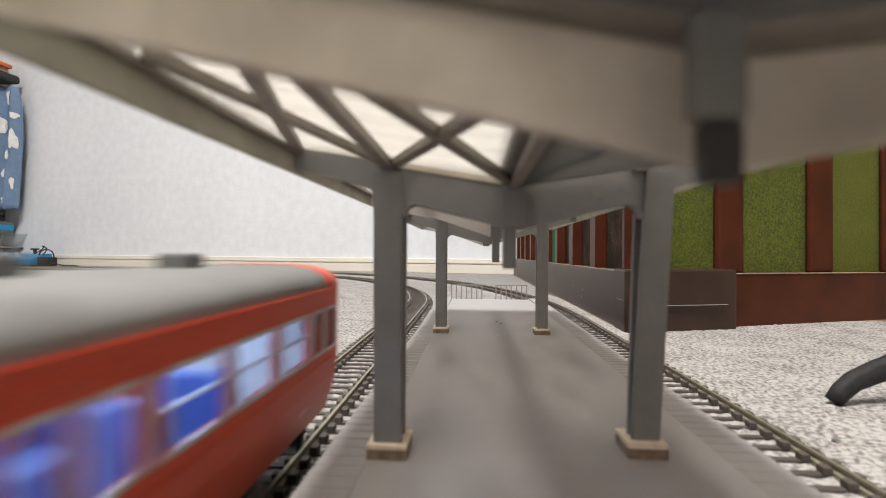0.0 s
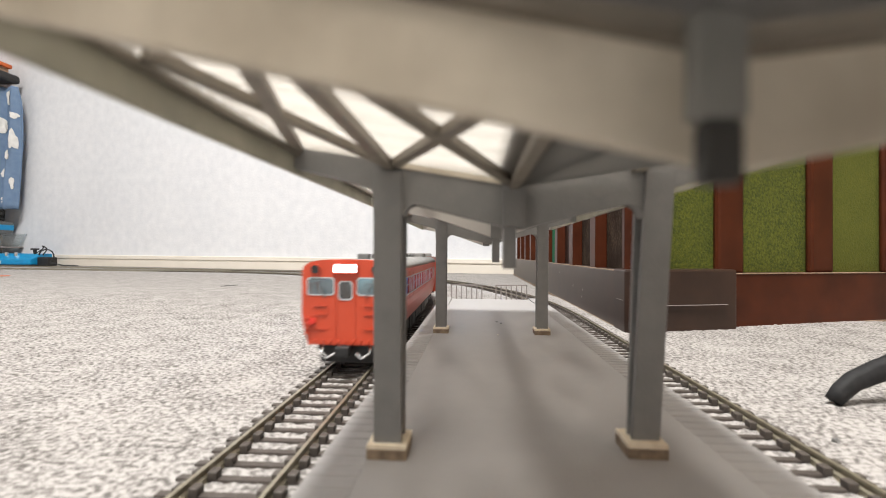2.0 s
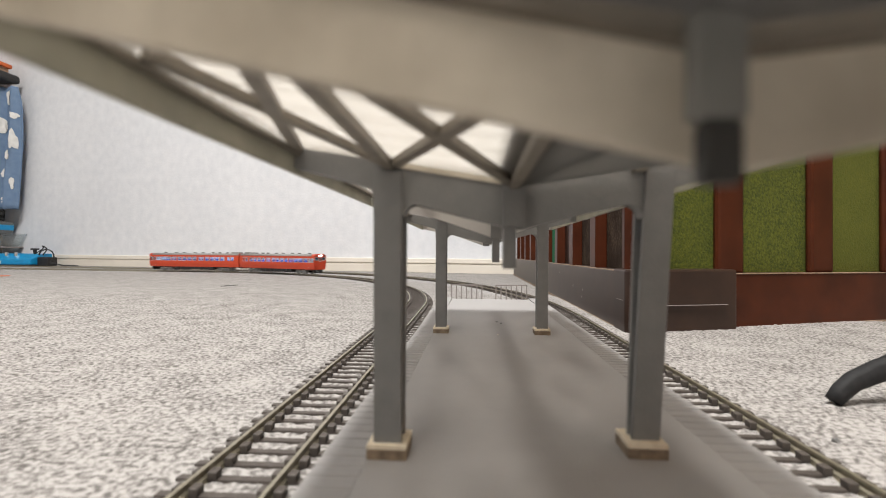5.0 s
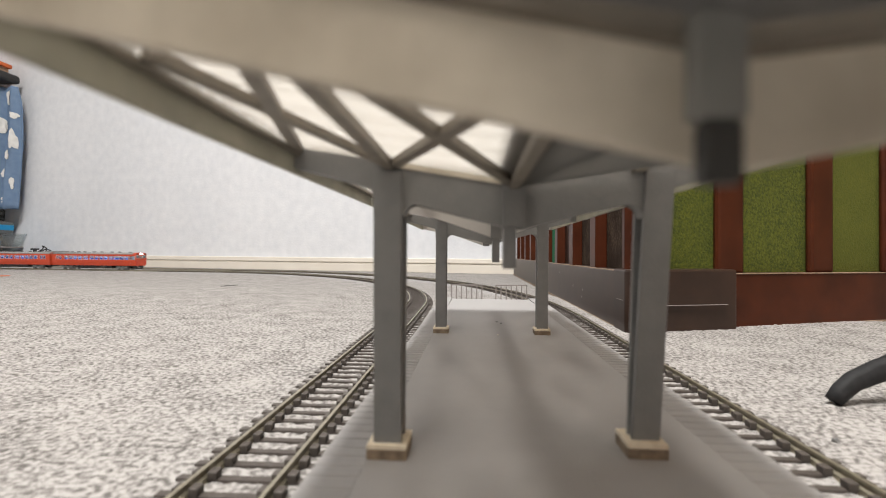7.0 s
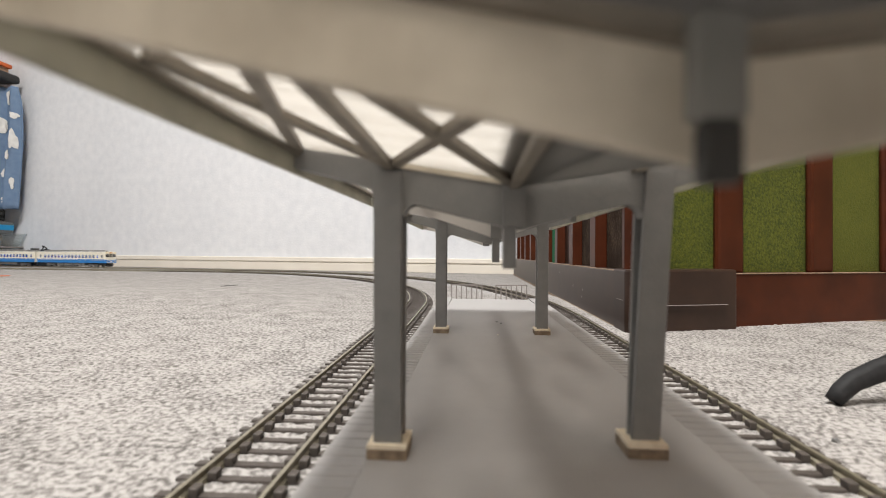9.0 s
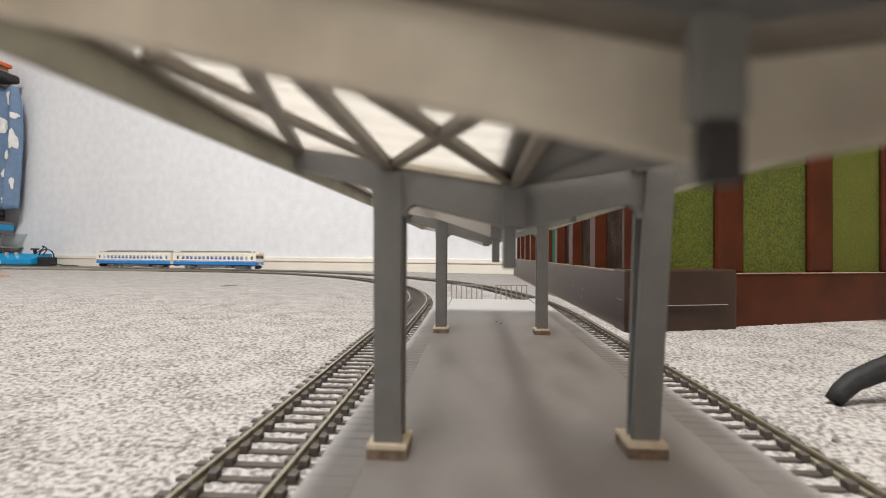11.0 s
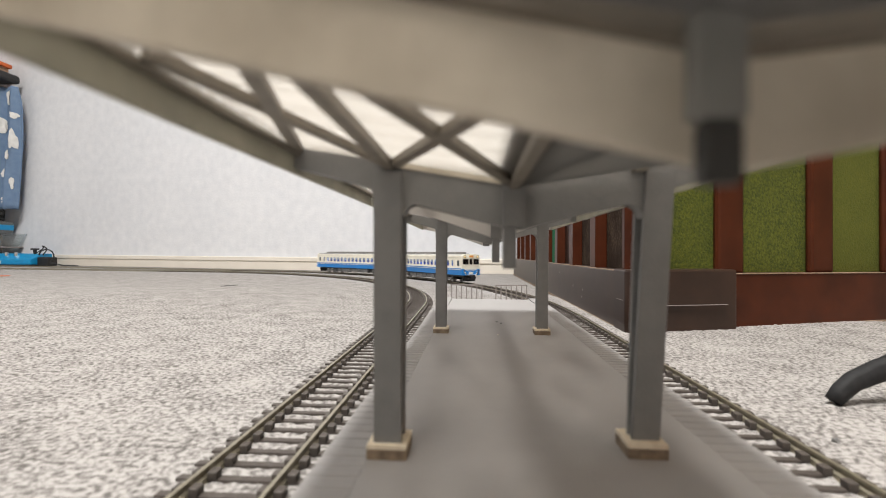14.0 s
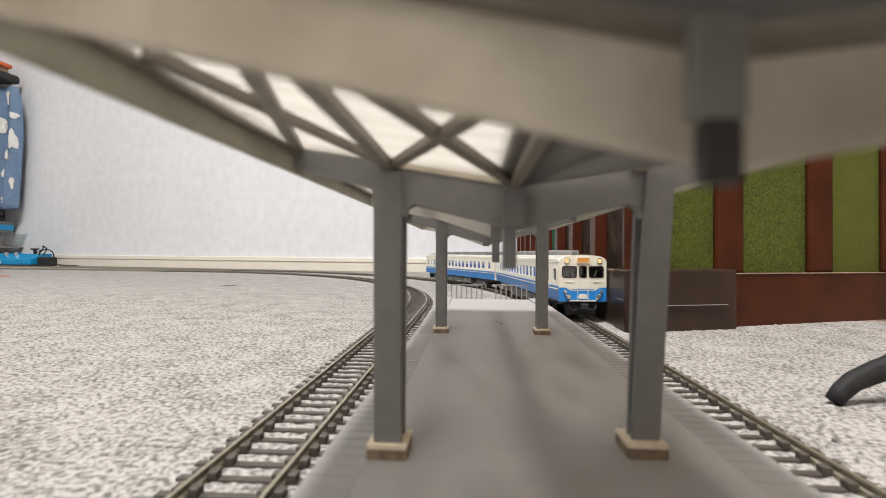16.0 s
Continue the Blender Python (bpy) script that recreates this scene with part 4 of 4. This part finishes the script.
        face = part("front" if cab else "gangway_end", plate(bmesh.new(), outer, [hole(a, b, c, d, 0.0009) for a, b, c, d in gaps], "y", y0, y1), body_m, car)
        for a, b, c, d in gaps:
            pane = part("windscreen" if cab else "gangway_door", box(bmesh.new(), a - 0.0001, b + 0.0001, (y0 + y1) / 2 - 0.0002, (y0 + y1) / 2 + 0.0002, c, d), M_SMOKE if a > -0.003 and b < 0.003 and cab or not red else M_CAB, face)
            if cab:
                gasket = plate(bmesh.new(), hole(a - 0.0003, b + 0.0003, c - 0.0003, d + 0.0003, 0.0010), [hole(a + 0.0002, b - 0.0002, c + 0.0002, d - 0.0002, 0.0009)], "y", y1 - 0.0001, y1 + 0.0002)
                part("gasket", gasket, M_SILVER if red else M_CHASSIS, pane)
        return face

    face = end_face(h - 0.0015, h, True)
    end_face(-h, -h + 0.0012, False)
    f = h
    part("headsign", box(bmesh.new(), -0.0044, 0.0044, f - 0.0002, f + 0.0009, 0.0385, 0.0417, 0.0004), M_SIGN if red else M_AMBER, face, "lit destination sign")
    rim = plate(bmesh.new(), hole(-0.0050, 0.0050, 0.0380, 0.0422, 0.0006), [hole(-0.0044, 0.0044, 0.0385, 0.0417, 0.0004)], "y", f - 0.0001, f + 0.0012)
    part("sign_rim", rim, body_m, face)
    lamp_z, tail_z = 0.0397, 0.0195 if red else 0.0188
    for sx in (-1, 1):
        bm = bmesh.new()
        rod(bm, (sx * 0.0119, f - 0.0003, lamp_z), (sx * 0.0119, f + 0.0010, lamp_z), 0.0016, 16)
        lamp = part("headlight", bm, M_CHASSIS if red else M_BULB, face, "round headlight")
        bm = bmesh.new()
        rod(bm, (sx * 0.0119, f - 0.0003, lamp_z), (sx * 0.0119, f + 0.0007, lamp_z), 0.0021, 16)
        part("bezel", bm, body_m if red else M_CHROME, lamp)
        bm = bmesh.new()
        rod(bm, (sx * 0.0130, f - 0.0003, tail_z), (sx * 0.0130, f + 0.0013, tail_z), 0.0012, 12)
        part("tail_light", bm, M_TAIL if red else M_CHROME, face)
        for z in (0.0255, 0.0222, 0.0165) if red else (0.0252,):
            part("handrail", box(bmesh.new(), sx * 0.0100 - 0.0028, sx * 0.0100 + 0.0028, f, f + 0.0004, z - 0.0002, z + 0.0002), body_m, face)
        part("wiper", bar(bmesh.new(), (sx * 0.0080, f + 0.0004, 0.0288), (sx * 0.0100, f + 0.0004, 0.0330), 0.0004, 0.0004, (0, 1, 0)), M_GEAR, face)
        if red:
            for z in (0.0145, 0.0165, 0.0185, 0.0205):
                part("grab_step", box(bmesh.new(), sx * 0.0150 - 0.0010, sx * 0.0150 + 0.0010, f, f + 0.0009, z, z + 0.0005), body_m, face)
        else:
            bm = bmesh.new()
            rod(bm, (sx * 0.0108, f, 0.0152), (sx * 0.0108, f + 0.0018, 0.0152), 0.0015, 10)
            rod(bm, (sx * 0.0128, f + 0.0004, 0.0168), (sx * 0.0098, f + 0.0015, 0.0132), 0.0008, 8)
            part("jumper_socket", bm, M_CHROME, face)
    if red:
        for q in range(9):
            part("step_rib", box(bmesh.new(), -0.012 + 0.003 * q - 0.0006, -0.012 + 0.003 * q + 0.0006, f, f + 0.0008, Z_BOT + 0.0006, Z_BOT + 0.0018), M_RED, face)
    else:
        bm = bmesh.new()
        prism(bm, [(-0.0030, 0.0136), (0.0030, 0.0136), (0.0033, 0.0150), (0.0022, 0.0170), (-0.0022, 0.0170), (-0.0033, 0.0150)], "y", f, f + 0.0008, 0.0002)
        part("emblem", bm, M_CREAM, face)
        part("bumper_strip", box(bmesh.new(), -0.0100, 0.0100, f, f + 0.0008, 0.0120, 0.0127), M_CREAM, face)
        part("edge_line", box(bmesh.new(), -0.0085, 0.0085, f, f + 0.0002, 0.0200, 0.0204), M_BLUE, face)
    for sx in (-1, 1):
        part("door_seam", box(bmesh.new(), sx * 0.0038 - 0.00015, sx * 0.0038 + 0.00015, f, f + 0.0003, Z_BOT + 0.001, 0.0372), body_m, face)
    # inside
    part("floor_pan", box(bmesh.new(), -w + 0.002, w - 0.002, -h + 0.002, h - 0.004, 0.0135, 0.0150), M_FLOORCAR, car)
    part("partition", box(bmesh.new(), -w + 0.0012, w - 0.0012, h - 0.0185, h - 0.0175, 0.0151, Z_EAVE - 0.0003), M_FLOORCAR, car)
    seats = tagged(new("seating"), "blue bench seats")
    seats.parent = car
    bm = prism(bmesh.new(), [(0, 0.0151), (0.0085, 0.0151), (0.0085, 0.0205), (0.0032, 0.0205), (0.0028, 0.0290), (0, 0.0290)], "x", -0.0048, 0.0048)
    first = part("seat", bm, M_SEAT, seats)
    first.matrix_basis = pose(-0.0098, -0.100 * k, 0)
    for q in range(14):
        for sx in (-1, 1):
            if q or sx > 0:
                share(first, "seat", pose(sx * 0.0098, (-0.100 + 0.0138 * q) * k, 0))
    part("light_strip", box(bmesh.new(), -0.0025, 0.0025, -h + 0.012, h - 0.022, Z_EAVE - 0.0014, Z_EAVE - 0.0004), M_LED if red else M_LED_DIM, car, "cold white interior light strip")
    if red:
        part("cab_light", box(bmesh.new(), -0.0105, 0.0105, h - 0.015, h - 0.010, Z_EAVE - 0.0016, Z_EAVE - 0.0006), M_CABLIGHT, car, "cold white cab light")
    # under the floor
    part("underframe", box(bmesh.new(), -0.011, 0.011, -h + 0.004, h - 0.004, 0.0088, 0.0134), M_CHASSIS, car)
    rnd = random.Random(7)
    y = -0.052
    while y < 0.046:
        ln = rnd.uniform(0.008, 0.016)
        for sx in (-1, 1):
            part("equipment_box", box(bmesh.new(), min(sx * 0.006, sx * 0.0145), max(sx * 0.006, sx * 0.0145), y, y + ln, 0.0030 + rnd.uniform(0, 0.002), 0.0105, 0.0004), M_CHASSIS if red else M_GEAR, car)
        y += ln + rnd.uniform(0.001, 0.004)
    part("pilot", prism(bmesh.new(), [(-0.0125, 0.0100), (0.0125, 0.0100), (0.0110, 0.0024), (-0.0110, 0.0024)], "y", h - 0.006, h - 0.0045, 0.0004), M_CHASSIS, car, "black pilot plate")
    for sx in (-1, 1):
        bm = bmesh.new()
        tube(bm, [(sx * 0.0095, h - 0.002, 0.0100), (sx * 0.0095, h, 0.0072), (sx * 0.0070, h + 0.0008, 0.0056), (sx * 0.0042, h, 0.0070)], 0.0006, 6)
        part("brake_hose", bm, M_CHROME if red else M_CHASSIS, car)
    bm = bmesh.new()
    box(bm, -0.0016, 0.0016, h - 0.006, h + 0.0030, 0.0072, 0.0102, 0.0004)
    box(bm, -0.0028, 0.0028, h + 0.0018, h + 0.0048, 0.0066, 0.0106, 0.0006)
    part("coupler", bm, M_CHASSIS, car)
    part("coupler", box(bmesh.new(), -0.0016, 0.0016, -h - 0.0028, -h + 0.006, 0.0072, 0.0102, 0.0004), M_CHASSIS, car)
    part("bellows", box(bmesh.new(), -0.0052, 0.0052, -h - 0.0029, -h - 0.0001, 0.0120, 0.0345, 0.0006), M_CHASSIS, car, "black gangway bellows")
    for y in (-BOGIE, BOGIE):
        bogie = tagged(new("bogie"), "black four-wheel bogie")
        bogie.parent = car
        bogie.location = (0, y, 0)
        for sx in (-1, 1):
            o = [(-0.0165, 0.0052), (-0.0150, 0.0078), (0.0150, 0.0078), (0.0165, 0.0052), (0.0130, 0.0030), (0.0100, 0.0046), (-0.0100, 0.0046), (-0.0130, 0.0030)]
            part("side_frame", prism(bmesh.new(), o, "x", min(sx * 0.0112, sx * 0.0132), max(sx * 0.0112, sx * 0.0132), 0.0002), M_GEAR, bogie)
            for wy in (-0.0130, 0.0130):
                bm = bmesh.new()
                rod(bm, (sx * 0.0073, wy, 0.0052), (sx * 0.0097, wy, 0.0052), 0.0052, 20)
                rod(bm, (sx * 0.0068, wy, 0.0052), (sx * 0.0073, wy, 0.0052), 0.0059, 20)
                part("wheel", bm, M_WHEEL, bogie)
        for wy in (-0.0130, 0.0130):
            bm = bmesh.new()
            rod(bm, (-0.0113, wy, 0.0052), (0.0113, wy, 0.0052), 0.0010, 8)
            part("axle", bm, M_CHASSIS, bogie)
    return car


BOGIE = 0.0800


def curve_at(knots, t):
    """Smooth distance at time t through knots, held at constant pace outside them."""
    ts, ss = [k[0] for k in knots], [k[1] for k in knots]
    n = len(ts)
    slope = [(ss[min(i + 1, n - 1)] - ss[max(i - 1, 0)]) / (ts[min(i + 1, n - 1)] - ts[max(i - 1, 0)]) for i in range(n)]
    if t <= ts[0]:
        return ss[0] + slope[0] * (t - ts[0])
    if t >= ts[-1]:
        return ss[-1] + slope[-1] * (t - ts[-1])
    i = max(k for k in range(n - 1) if ts[k] <= t)
    d = ts[i + 1] - ts[i]
    u = (t - ts[i]) / d
    return (2 * u**3 - 3 * u**2 + 1) * ss[i] + (u**3 - 2 * u**2 + u) * d * slope[i] + (3 * u**2 - 2 * u**3) * ss[i + 1] + (u**3 - u**2) * d * slope[i + 1]


# rear end of the red train, front end of the blue one: distance along their lines
RED_TAIL = [(0.0, -0.400), (1.0, -0.117), (1.5, 0.0245), (1.6, 0.0570), (1.7, 0.0860), (2.0, 0.170), (3.0, 0.475), (4.2, 0.810), (6.5, 1.429), (7.5, 1.707), (8.0, 1.868), (8.2, 1.934), (9.0, 2.19)]
BLUE_HEAD = [(7.0, 2.484), (8.5, 2.094), (9.2, 1.892), (11.5, 1.332), (12.5, 1.102), (14.0, 0.724), (14.5, 0.616), (15.0, 0.513), (16.0, 0.329)]


def car_rows(line, middle, flip):
    """Poses of a car and of its two bogies, which follow the line."""
    rows, turns = [], ([], [])
    for i in range(161):
        t = i / 10
        s = middle(t)
        a, b = along(line, s - BOGIE), along(line, s + BOGIE)
        head = math.atan2(-(b[0] - a[0]), b[1] - a[1])
        m = Matrix.Translation(((a[0] + b[0]) / 2, (a[1] + b[1]) / 2, RAIL_TOP)) @ Matrix.Rotation(head + (math.pi if flip else 0), 4, "Z")
        rows.append((t, m))
        for k, (y, p) in enumerate(((-BOGIE, b if flip else a), (BOGIE, a if flip else b))):
            turns[k].append((t, Matrix.Translation((0, y, 0)) @ Matrix.Rotation(math.remainder(p[2] - head, 2 * math.pi), 4, "Z")))
    return rows, turns


def motions():
    moves = [(red_lead, LINE_IN, lambda t: curve_at(RED_TAIL, t) + 1.5 * PITCH_OF["red"], False), (red_rear, LINE_IN, lambda t: curve_at(RED_TAIL, t) + 0.5 * PITCH_OF["red"], True),
             (blue_lead, LINE_OUT, lambda t: curve_at(BLUE_HEAD, t) + 0.5 * PITCH_OF["blue"], True), (blue_rear, LINE_OUT, lambda t: curve_at(BLUE_HEAD, t) + 1.5 * PITCH_OF["blue"], False)]
    for car, line, middle, flip in moves:
        rows, turns = car_rows(line, middle, flip)
        walk(car, rows)
        bogies = sorted((c for c in car.children if c.name.startswith("bogie")), key=lambda c: c.location.y)
        for bogie, keyed in zip(bogies, turns):
            walk(bogie, keyed[::4])


build_room()
build_platform()
build_canopy()
build_rack()
build_tripod_leg()
build_clutter()
red_lead = build_car("red", "vermilion two-car diesel railcar with grey roof, lit windows", "red railcars")
red_rear = copy_thing(red_lead, Matrix())
blue_lead = build_car("blue", "cream and sky-blue diesel railcar with roof coolers", "blue railcars")
blue_lead.scale = (1.01, 1.0, 1.05)
blue_rear = copy_thing(blue_lead, Matrix())
build_track("inner_track", LINE_IN, "sectional model track curving away past the platform", 0.40, 0.02, 220)
build_track("outer_track", LINE_OUT, "model track on the rack's side of the platform, curving away", 0.50, 0.04, 220)
motions()
